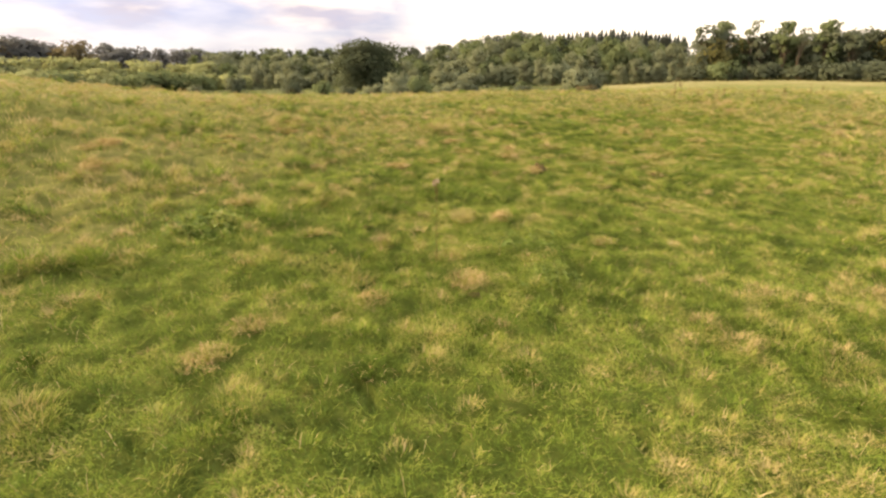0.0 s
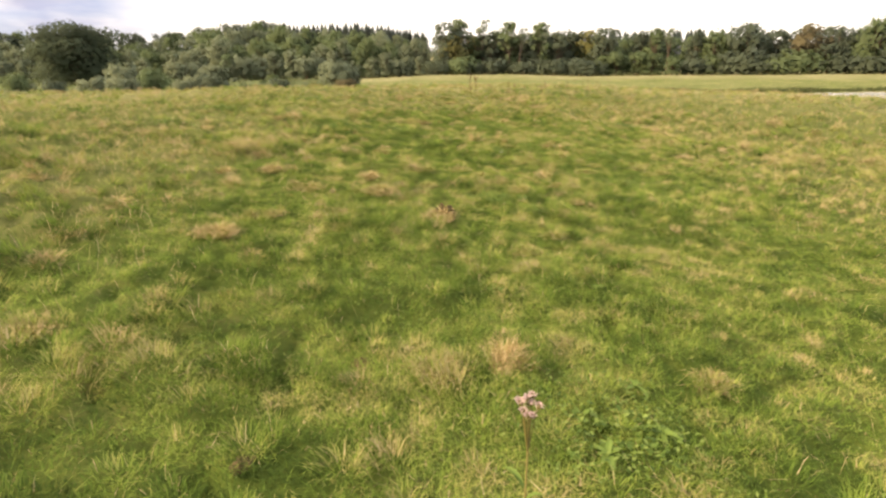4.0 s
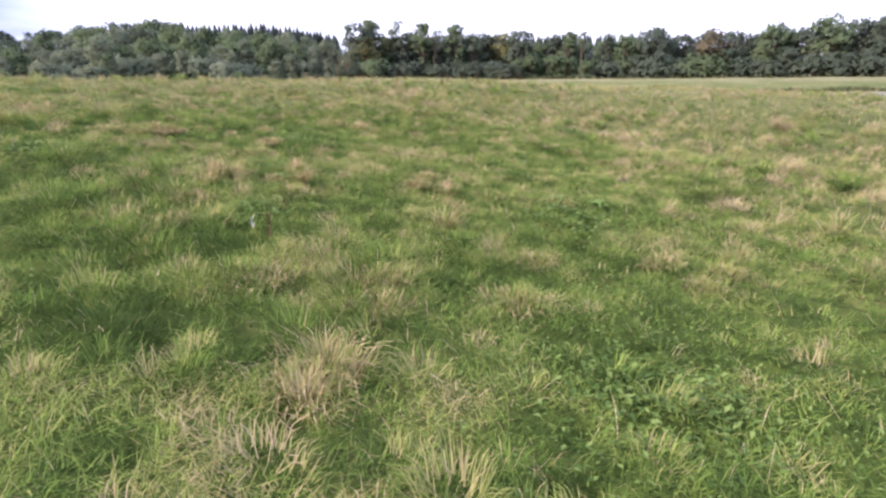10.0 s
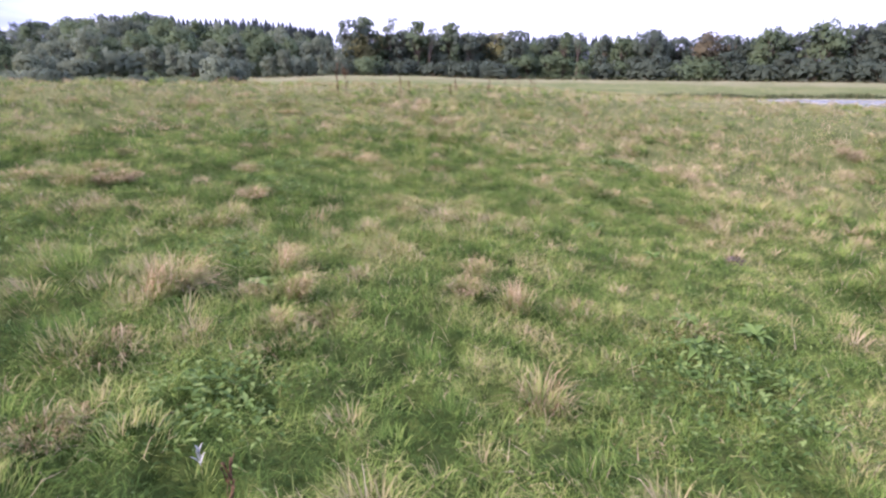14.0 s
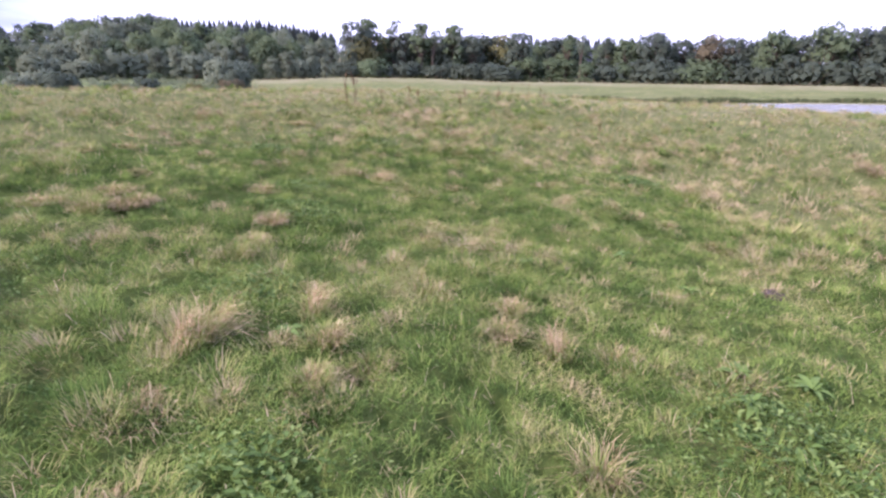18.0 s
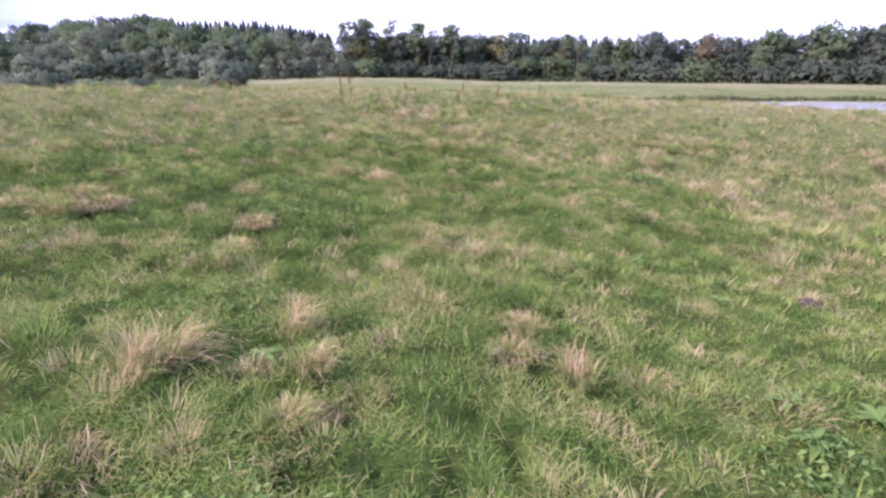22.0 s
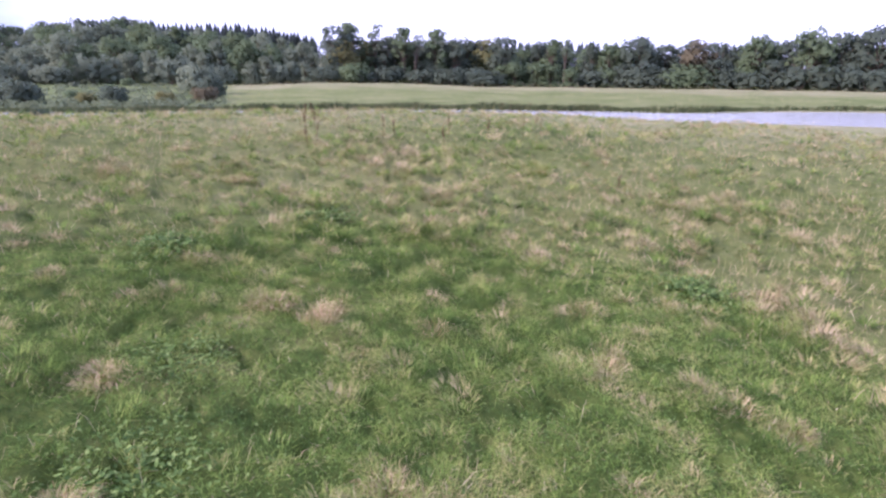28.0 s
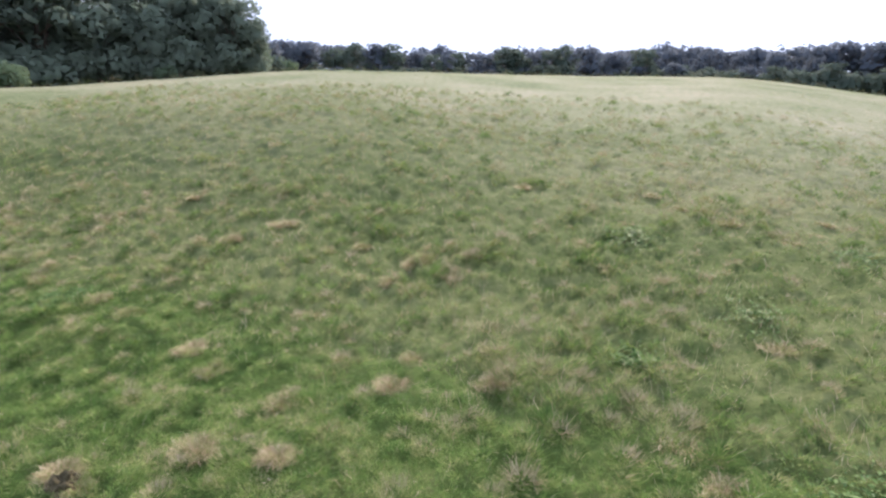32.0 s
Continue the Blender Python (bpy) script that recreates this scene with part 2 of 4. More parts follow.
# leaf colours lightened a little, with distance haze put into them
LEAF = {
    "dark": surface("leaf_dark_green", [(0.25, (0.067, 0.091, 0.069)), (0.5, (0.090, 0.121, 0.094)), (0.75, (0.116, 0.157, 0.121))], 0.25, 2, 0.8, 0.05, "island", 0.08, 0.5, gaps=0.15),
    "green": surface("leaf_mid_green", [(0.25, (0.092, 0.129, 0.075)), (0.5, (0.122, 0.172, 0.099)), (0.75, (0.159, 0.224, 0.129))], 0.25, 2, 0.8, 0.05, "island", 0.08, 0.5, gaps=0.15),
    "yellow": surface("leaf_yellowing", [(0.25, (0.124, 0.128, 0.06)), (0.5, (0.165, 0.17, 0.08)), (0.75, (0.215, 0.221, 0.104))], 0.25, 2, 0.8, 0.05, "island", 0.08, 0.5, gaps=0.15),
    "rust": surface("leaf_rusty", [(0.25, (0.105, 0.096, 0.064)), (0.5, (0.14, 0.128, 0.085)), (0.75, (0.182, 0.166, 0.111))], 0.25, 2, 0.8, 0.05, "island", 0.08, 0.5, gaps=0.15),
    "grey": surface("leaf_hazy_willow_grey", [(0.25, (0.121, 0.152, 0.110)), (0.5, (0.161, 0.202, 0.147)), (0.75, (0.209, 0.263, 0.191))], 0.25, 2, 0.8, 0.05, "island", 0.08, 0.5, gaps=0.15),
    "marsh": surface("leaf_marsh_olive", [(0.25, (0.105, 0.132, 0.084)), (0.5, (0.140, 0.176, 0.112)), (0.75, (0.182, 0.229, 0.146))], 0.25, 2, 0.8, 0.05, "island", 0.08, 0.5, gaps=0.15),
    "spruce": surface("spruce_needles", [(0.25, (0.045, 0.061, 0.061)), (0.5, (0.06, 0.082, 0.082)), (0.75, (0.078, 0.107, 0.107))], 0.25, 2, 0.8, 0.05, "island", 0.08, 0.5, gaps=0.15),
    # blue stands for haze over far trees, put into the base colour
    "blue": surface("leaf_haze_blue", [(0.25, (0.084, 0.102, 0.122)), (0.5, (0.112, 0.134, 0.162)), (0.75, (0.146, 0.174, 0.210))], 0.25, 2, 0.8, 0.05, "island", 0.08, 0.5, gaps=0.15),
    "russet": surface("seed_russet", [(0.25, (0.120, 0.062, 0.050)), (0.5, (0.185, 0.092, 0.074)), (0.75, (0.250, 0.140, 0.105))], 0.25, 2, 0.8, 0.05, "island", 0.08, 0.3, gaps=0.15),
    "deep": surface("leaf_deep_green", [(0.25, (0.046, 0.066, 0.046)), (0.5, (0.064, 0.090, 0.064)), (0.75, (0.086, 0.116, 0.084))], 0.25, 2, 0.8, 0.05, "island", 0.08, 0.5, gaps=0.1),
    "pale": surface("leaf_pale_green", [(0.25, (0.2, 0.24, 0.135)), (0.5, (0.27, 0.325, 0.185)), (0.75, (0.34, 0.41, 0.235))], 0.25, 2, 0.8, 0.05, "island", 0.08, 0.5, gaps=0.15),
}
M_REED = surface("reed_leaf", [(0.3, (0.032, 0.052, 0.020)), (0.55, (0.064, 0.088, 0.036)), (0.8, (0.130, 0.125, 0.062))], 0.15, 2, 0.7, 0.2, "island", 0.5, 0.2)

M_WATER = bpy.data.materials.new("lake_water")
M_WATER.use_nodes = True
_nt = M_WATER.node_tree
_p = _nt.nodes["Principled BSDF"]
# pale base colour paints in part of the white sky's reflection
_p.inputs["Base Color"].default_value = (0.36, 0.38, 0.42, 1)
_p.inputs["Roughness"].default_value = 0.16
_p.inputs["IOR"].default_value = 1.45
_n, _b, _c, _m = (_nt.nodes.new("ShaderNode" + k) for k in ("TexNoise", "Bump", "TexCoord", "Mapping"))
_m.inputs["Scale"].default_value = (0.6, 1.6, 1.0)
_n.inputs["Scale"].default_value, _n.inputs["Detail"].default_value = 1.2, 4
_b.inputs["Strength"].default_value, _b.inputs["Distance"].default_value = 1.0, 0.05
_nt.links.new(_c.outputs["Object"], _m.inputs["Vector"])
_nt.links.new(_m.outputs["Vector"], _n.inputs["Vector"])
_nt.links.new(_n.outputs["Fac"], _b.inputs["Height"])
_nt.links.new(_b.outputs["Normal"], _p.inputs["Normal"])


# ---- shape helpers ----
_tables = np.random.RandomState(7).rand(12, 256, 256)


def bumps(x, y, size, layer):
    """Smooth value noise from 0 to 1 over the plan, with lumps of that size in metres."""
    u, v = np.asarray(x, float) / size + 37.3 * layer, np.asarray(y, float) / size + 11.7 * layer
    i, j = np.floor(u).astype(int), np.floor(v).astype(int)
    a, b = u - i, v - j
    a, b = a * a * (3 - 2 * a), b * b * (3 - 2 * b)
    t = _tables[layer]
    i0, i1, j0, j1 = i % 256, (i + 1) % 256, j % 256, (j + 1) % 256
    return (t[i0, j0] * (1 - a) + t[i1, j0] * a) * (1 - b) + (t[i0, j1] * (1 - a) + t[i1, j1] * a) * b


def ease(a, b, v):
    t = np.clip((v - a) / (b - a), 0, 1)
    return t * t * (3 - 2 * t)


def mesh_of(name, verts, faces, material, smooth=False):
    """A mesh of equal-sided faces from arrays."""
    verts, faces = np.asarray(verts, np.float32), np.asarray(faces, np.int32)
    me = bpy.data.meshes.new(name)
    n, k = faces.shape
    me.vertices.add(len(verts))
    me.vertices.foreach_set("co", verts.ravel())
    me.loops.add(n * k)
    me.loops.foreach_set("vertex_index", faces.ravel())
    me.polygons.add(n)
    me.polygons.foreach_set("loop_start", np.arange(0, n * k, k, dtype=np.int32))
    me.update(calc_edges=True)
    if smooth:
        me.polygons.foreach_set("use_smooth", np.ones(n, bool))
    me.materials.append(material)
    return me


def part(name, me, parent, label=""):
    ob = new(name, me)
    ob.parent = parent
    return tagged(ob, label)


def tube(points, radii, sides=7):
    """Rings of a tapered tube along points: vertices and triangles."""
    pts, vs, fs = [Vector(p) for p in points], [], []
    for i, (p, r) in enumerate(zip(pts, radii)):
        d = (pts[min(i + 1, len(pts) - 1)] - pts[max(i - 1, 0)]).normalized()
        s = d.orthogonal().normalized()
        t = d.cross(s)
        for k in range(sides):
            a = 2 * math.pi * k / sides
            vs.append(p + (s * math.cos(a) + t * math.sin(a)) * r)
    for i in range(len(pts) - 1):
        for k in range(sides):
            a, b = i * sides + k, i * sides + (k + 1) % sides
            fs += [(a, b, b + sides), (a, b + sides, a + sides)]
    last = (len(pts) - 1) * sides
    fs += [(last, last + k, last + k + 1) for k in range(1, sides - 1)]
    return [tuple(v) for v in vs], fs


def joined(pieces):
    vs, fs = [], []
    for v, f in pieces:
        o = len(vs)
        vs += list(v)
        fs += [tuple(i + o for i in q) for q in f]
    return vs, fs


def blades(x, y, z, length, width, lean, way, rng, droop=1.3):
    """Bent tapered grass blades, three triangles each, as arrays."""
    n = len(x)
    dx, dy = np.cos(way), np.sin(way)
    turn = way + np.pi / 2 + rng.uniform(-0.7, 0.7, n)
    sx, sy = np.cos(turn) * width / 2, np.sin(turn) * width / 2
    m1, m2 = lean * (0.42 + 0.26 * lean), np.minimum(lean * droop, 2.0)
    hx, hz = np.sin(m1) * length * 0.55, np.cos(m1) * length * 0.55
    tx, tz = hx + np.sin(m2) * length * 0.45, hz + np.cos(m2) * length * 0.45
    v = np.empty((n, 5, 3), np.float32)
    v[:, 0] = np.stack([x - sx, y - sy, z - 0.015], 1)
    v[:, 1] = np.stack([x + sx, y + sy, z - 0.015], 1)
    v[:, 2] = np.stack([x + dx * hx - sx * 0.8, y + dy * hx - sy * 0.8, z + hz], 1)
    v[:, 3] = np.stack([x + dx * hx + sx * 0.8, y + dy * hx + sy * 0.8, z + hz], 1)
    v[:, 4] = np.stack([x + dx * tx, y + dy * tx, z + tz], 1)
    o = np.arange(n)[:, None, None] * 5
    f = np.array([[0, 1, 3], [0, 3, 2], [2, 3, 4]])[None] + o
    return v.reshape(-1, 3), f.reshape(-1, 3)


def spikes(x, y, z, length, width, lean, way, rng):
    """Straight pointed blades, one triangle each, as arrays."""
    n = len(x)
    turn = way + np.pi / 2 + rng.uniform(-0.8, 0.8, n)
    sx, sy = np.cos(turn) * width / 2, np.sin(turn) * width / 2
    out, up = np.sin(lean) * length, np.cos(lean) * length
    v = np.empty((n, 3, 3), np.float32)
    v[:, 0] = np.stack([x - sx, y - sy, z - 0.01], 1)
    v[:, 1] = np.stack([x + sx, y + sy, z - 0.01], 1)
    v[:, 2] = np.stack([x + np.cos(way) * out, y + np.sin(way) * out, z + up], 1)
    return v.reshape(-1, 3), np.arange(n * 3).reshape(-1, 3)


def together(chunks):
    vs, fs, o = [], [], 0
    for v, f in chunks:
        vs.append(v)
        fs.append(f + o)
        o += len(v)
    return np.concatenate(vs), np.concatenate(fs)


# ---- the lie of the land ----
# round a centre on the brow of the pasture, by compass bearing:
# bearing, brow distance, brow height, near shore, far shore, valley height
CX, CY, CZ, WATER = 7.0, 17.0, 0.84, -0.4
LAND = np.array([
    (-180, 60, -1.6, 110, 150, -2.0),
    (-132, 62, 4.6, 110, 150, 4.4),
    (-105, 80, 6.5, 112, 150, 5.3),
    (-70, 105, 6.2, 130, 160, 4.0),
    (-50, 85, 3.2, 118, 155, 0.8),
    (-38, 42, 2.0, 105, 140, -0.31),
    (-26, 32, 1.8, 88, 120, -1.2),
    (-10, 24, 2.0, 68, 87, -1.2),
    (5, 24, 1.95, 64, 78, -1.2),
    (20, 26, 1.85, 60, 80, -1.2),
    (37, 28, 1.8, 57, 82, -1.2),
    (55, 30, 1.4, 60, 84, -1.2),
    (74, 30, 1.15, 62, 108, -1.2),
    (95, 30, -0.1, 60, 110, -0.1),
    (180, 60, -1.6, 110, 150, -2.0),
])


def land(az):
    i = np.clip(np.searchsorted(LAND[:, 0], az, "right") - 1, 0, len(LAND) - 2)
    t = (az - LAND[i, 0]) / (LAND[i + 1, 0] - LAND[i, 0])
    t = t * t * (3 - 2 * t)
    return [LAND[i, k] * (1 - t) + LAND[i + 1, k] * t for k in range(1, 6)]


def height(x, y, relief=True):
    x, y = np.asarray(x, float), np.asarray(y, float)
    dx, dy = x - CX, y - CY
    d, az = np.hypot(dx, dy), np.degrees(np.arctan2(dx, dy))
    dc, zc, dn, df, zv = land(az)
    shore = np.where(zv < -0.3, np.maximum(zv, -0.28), zv)
    meadow = shore + 2.0 * ease(-45, -25, az) * (1 - ease(85, 100, az)) + 1.0 * ease(15, 24, az) * (1 - ease(30, 40, az))
    hill = 2.0 + 12.0 * ease(-45, 0, az) * (1 - ease(20, 34, az)) + meadow
    z = CZ + (zc - CZ) * np.sin(np.pi / 2 * np.clip(d / dc, 0, 1))
    z = z + (shore - zc) * ease(dc, dn, d)
    mid = (dn + df) / 2
    z = z + (zv - shore) * ease(dn, mid, d) + (shore - zv) * ease(mid, df, d)
    z = z + (meadow - shore) * ease(df - 6, 205, d) + (hill - meadow) * ease(205, 340, d)
    t = np.clip((x * CX + y * CY) / (CX * CX + CY * CY), 0, 1)
    near = np.hypot(x - t * CX, y - t * CY)
    w = ease(6, 22, near)
    z = z * w + (-0.06 * x + 0.074 * y) * (1 - w)
    if relief:
        dry = 1 - 0.9 * ease(0, 6, d - dn) * (1 - ease(-4, 6, d - df)) * (zv < -0.3)
        z = z + dry * (0.20 * (bumps(x, y, 9.0, 0) - 0.5) + 0.12 * (bumps(x, y, 1.6, 1) - 0.5))
    return z


# the strip of close turf that the walk follows
LINE = [(0.5, 4.0), (1.5, 8.0), (4.0, 12.5), (8.8, 20.5)]


def off_line(x, y):
    best = np.full(x.shape, 1e9)
    for (ax, ay), (bx, by) in zip(LINE, LINE[1:]):
        ux, uy = bx - ax, by - ay
        t = np.clip(((x - ax) * ux + (y - ay) * uy) / (ux * ux + uy * uy), 0, 1)
        best = np.minimum(best, np.hypot(x - ax - t * ux, y - ay - t * uy))
    return best


def mounds(x, y):
    """Along the walk a close sward with trodden holes; farther off rounded mounds parted by narrow creases: 0 in a hole, about 1 on top."""
    hole = 1 - ease(0.08, 0.28, bumps(x, y + 0.25 * x, 0.17, 2) + 0.10 * (bumps(x, y, 0.07, 10) - 0.5))
    fine = 0.66 - 0.62 * hole + 0.40 * (bumps(x, y, 0.23, 10) - 0.5)
    broad = 0.62 * np.abs(2 * bumps(x, y, 0.29, 2) - 1) + 0.38 * np.abs(2 * bumps(x, y, 0.15, 10) - 1)
    w = ease(4.0, 7.0, off_line(x, y))
    return fine + (1.1 * broad - fine) * w + 0.35 * bumps(x, y, 0.8, 11)


def lumps(x, y):
    """Height of the mounds, which fade out far off."""
    return MOUND * (0.62 + 0.38 * ease(4.0, 7.0, off_line(x, y))) * (mounds(x, y) - 0.58) * (1 - ease(26, 55, np.hypot(x - 5.0, y - 12.0)))


MOUND = 0.24


def at(az, dist):
    """The place at a compass bearing and distance from the brow's centre."""
    a = radians(az)
    return CX + math.sin(a) * dist, CY + math.cos(a) * dist


def ground_at(x, y):
    p, q = np.array([x]), np.array([y])
    return float((height(p, q) + lumps(p, q))[0])


# ---- ground and lake ----
GX, GY, SPOKES = 5.0, 12.0, 720
radii = np.concatenate([[0.05], np.geomspace(0.2, 0.9, 8), np.arange(1.05, 26, 0.18), np.geomspace(26.2, 130, 100), np.geomspace(132, 2600, 50)])
ga = np.linspace(0, 2 * np.pi, SPOKES, endpoint=False)
gx = GX + np.outer(radii, np.sin(ga))
gy = GY + np.outer(radii, np.cos(ga))
gv = np.stack([gx, gy, height(gx, gy) + lumps(gx, gy) - 0.16 * (1 - ease(4.6, 5.9, off_line(gx, gy)))], 2).reshape(-1, 3)
ri, si = np.meshgrid(np.arange(len(radii) - 1), np.arange(SPOKES), indexing="ij")
q0, q1 = ri * SPOKES + si, ri * SPOKES + (si + 1) % SPOKES
gf = np.stack([q0, q0 + SPOKES, q1 + SPOKES, q1], 2).reshape(-1, 4)
gf = gf[:, ::-1]
ground_mesh = mesh_of("ground", gv, gf, M_GROUND, True)
# darkening round the walk, painted in for shade between the blades
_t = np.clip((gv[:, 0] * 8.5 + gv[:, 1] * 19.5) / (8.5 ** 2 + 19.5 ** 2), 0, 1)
gap_shade = 1 - ease(9, 40, np.hypot(gv[:, 0] - _t * 8.5, gv[:, 1] - _t * 19.5))
g_far, g_az = np.hypot(gv[:, 0] - CX, gv[:, 1] - CY), np.degrees(np.arctan2(gv[:, 0] - CX, gv[:, 1] - CY))
g_shore = land(g_az)[3]
beyond = ease(-4, 2, g_far - g_shore)
sedge = beyond * ease(-62, -50, g_az) * (1 - ease(13.5, 16, g_az))
meadow = beyond * ease(13.5, 16, g_az) * (1 - ease(138, 172, g_far + 14 * (bumps(gv[:, 0], gv[:, 1], 14.0, 3) - 0.5)))
for tint_mask, share in (("gap_shade", gap_shade), ("sedge", sedge), ("meadow", meadow)):
    ground_mesh.attributes.new(tint_mask, "FLOAT", "POINT").data.foreach_set("value", share.astype(np.float32))
tagged(new("ground", ground_mesh), "uneven green pasture turf with dry yellowed patches", "pasture", kind="structure")

wa = np.arange(-44, 90.1, 1.0)
lx = land(wa)
wv, wf = [], []
for k, a in enumerate(wa):
    for q in range(6):
        dist = (lx[2][k] - 3) + (lx[3][k] + 6 - lx[2][k]) * q / 5
        px, py = at(a, dist)
        wv.append((px, py, WATER))
for k in range(len(wa) - 1):
    for q in range(5):
        i = k * 6 + q
        wf.append((i, i + 1, i + 7, i + 6))
tagged(new("water", mesh_of("water", wv, np.array(wf)[:, ::-1], M_WATER, True)), "still grey lake reflecting the white sky", "lake", kind="structure")

# ---- grass ----
rng = np.random.RandomState(11)
def scatter(x0, x1, y0, y1, per_m2, near, far):
    n = int((x1 - x0) * (y1 - y0) * per_m2)
    x, y = rng.uniform(x0, x1, n), rng.uniform(y0, y1, n)
    d = off_line(x, y) * rng.uniform(0.72, 1.26, n)
    keep = (d >= near) & (d < far)
    return x[keep], y[keep]


def spaced(x0, x1, y0, y1, per_m2, near, far):
    """Like scatter, but keeping apart from one another."""
    step = 1 / math.sqrt(per_m2)
    gx_, gy_ = np.meshgrid(np.arange(x0, x1, step), np.arange(y0, y1, step), indexing="ij")
    x = gx_.ravel() + step * rng.uniform(-0.46, 0.46, gx_.size)
    y = gy_.ravel() + step * rng.uniform(-0.46, 0.46, gx_.size)
    d = off_line(x, y) * rng.uniform(0.72, 1.26, len(x))
    keep = (d >= near) & (d < far)
    return x[keep], y[keep]


def sward(x, y):
    """How tall the sward is and how dry, 0 to 1."""
    tall = 0.45 * bumps(x, y, 0.5, 3) + 0.55 * bumps(x, y, 1.4, 4)
    dry = 0.42 * bumps(x, y, 0.55, 5) + 0.33 * bumps(x, y, 1.6, 6) + 0.25 * bumps(x, y, 7.0, 8)
    return ease(0.25, 0.75, tall), ease(0.40, 0.60, dry)


# lush damp spots, greener and leafier: x, y, radius
LUSH = ((1.04, 7.22, 0.55), (-3.43, 7.62, 0.6), (1.25, 6.10, 0.35), (3.31, 12.61, 0.4), (6.68, 13.49, 0.5), (3.62, 11.86, 0.3), (6.36, 18.88, 0.4), (8.41, 15.74, 0.6), (5.81, 16.89, 0.4), (8.01, 22.19, 0.45), (8.45, 25.2, 0.5), (13.84, 21.16, 0.5),
        (7.48, 20.95, 0.5), (10.83, 25.81, 0.5), (2.69, 20.62, 0.7), (-1.51, 20.98, 0.6), (0.18, 25.09, 0.8), (1.32, 26.36, 0.6), (4.34, 19.87, 0.6), (3.66, 29.18, 1.0), (-5.33, 19.97, 0.8), (-0.38, 18.81, 0.4), (-4.07, 24.36, 0.8))


def lushness(x, y):
    best = np.zeros(np.shape(x))
    for lx_, ly_, lr in LUSH:
        best = np.maximum(best, np.exp(-0.9 * ((x - lx_) ** 2 + (y - ly_) ** 2) / (lr * lr)))
    return best * (0.5 + 0.9 * bumps(x, y, 0.25, 7)).clip(0, 1)


grass, tones = [], []


def grow(shape, x, y, lift, long, wide, lean, way, tone):
    v, f = shape(x, y, height(x, y) + lift + lumps(x, y), long, wide, lean, way, rng)
    grass.append((v, f))
    tones.append(np.repeat(np.clip(tone, 0, 1), 5 if shape is blades else 3))


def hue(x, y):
    """The sward's colour in patches: low dark green, then fresh green, olive, and straw when high. Mound tops are toned
    paler and creases darker, painting in their shade.
    """
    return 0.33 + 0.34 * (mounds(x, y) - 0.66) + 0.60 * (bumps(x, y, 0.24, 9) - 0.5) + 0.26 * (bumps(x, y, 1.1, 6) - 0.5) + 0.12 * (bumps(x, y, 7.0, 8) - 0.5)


def far_off(x, y):
    """The outer pasture, grazed less, is drier."""
    return 0.06 * ease(14, 45, off_line(x, y))


def on_land(x, y):
    up = (height(x, y, False) > WATER + 0.15)
    return x[up], y[up]


def tufts(shape, box, per, many, near, far, wide, spread, tall, drape=0.85, deep=0.14, shift=0.10, withered=0.15):
    """Domed grass tufts with blades draped outward, each of one base tone: green, olive, brown or straw, lighter on top
    and darkened to the rim as if shaded.
    """
    cx, cy = on_land(*spaced(*box, per, near, far))
    up = rng.rand(len(cx)) < 0.30 + 0.70 * ease(0.34, 0.62, mounds(cx, cy))
    cx, cy = cx[up], cy[up]
    t, dry = sward(cx, cy)
    n = len(cx)
    tone = hue(cx, cy) + shift + rng.normal(0, 0.12, n) + far_off(cx, cy)
    tone = np.where(rng.rand(n) < withered + 0.20 * dry, rng.uniform(0.40, 0.60, n), tone)
    # the deep share is coloured dark to stand for shadow between tufts
    tone = np.where(rng.rand(n) < deep, rng.uniform(0.0, 0.13, n), tone)
    wet = lushness(cx, cy)
    tone = tone + (rng.uniform(0.12, 0.36, n) - tone) * wet
    size = spread * rng.uniform(0.5, 1.5, n) * (0.65 + 0.7 * t)
    dome = size * rng.uniform(0.45, 1.0, n)
    rise = tall * (0.045 + 0.042 * t + 0.05 * rng.rand(n) ** 2)
    comb = 9.4 * bumps(cx, cy, 1.1, 7)
    k = np.repeat(np.arange(n), np.maximum(4, (many * (size / spread) ** 1.6 * rng.uniform(0.7, 1.3, n)).astype(int)))
    m = len(k)
    a, r = rng.uniform(0, 2 * np.pi, m), np.sqrt(rng.rand(m))
    x, y = cx[k] + np.cos(a) * r * size[k], cy[k] + np.sin(a) * r * size[k]
    way = np.arctan2(np.sin(a) * r + 0.30 * np.sin(comb[k]), np.cos(a) * r + 0.30 * np.cos(comb[k])) + rng.normal(0, 0.6, m)
    lean = np.minimum(drape + 0.55 * r + np.abs(rng.normal(0, 0.2, m)), 1.5)
    # rim blades toned down and crown blades up, painting in each tuft's shading
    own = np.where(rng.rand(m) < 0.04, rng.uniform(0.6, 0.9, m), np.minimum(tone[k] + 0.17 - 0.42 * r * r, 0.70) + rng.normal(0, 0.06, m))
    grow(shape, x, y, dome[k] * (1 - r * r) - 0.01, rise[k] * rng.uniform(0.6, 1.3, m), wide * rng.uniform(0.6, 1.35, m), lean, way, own)


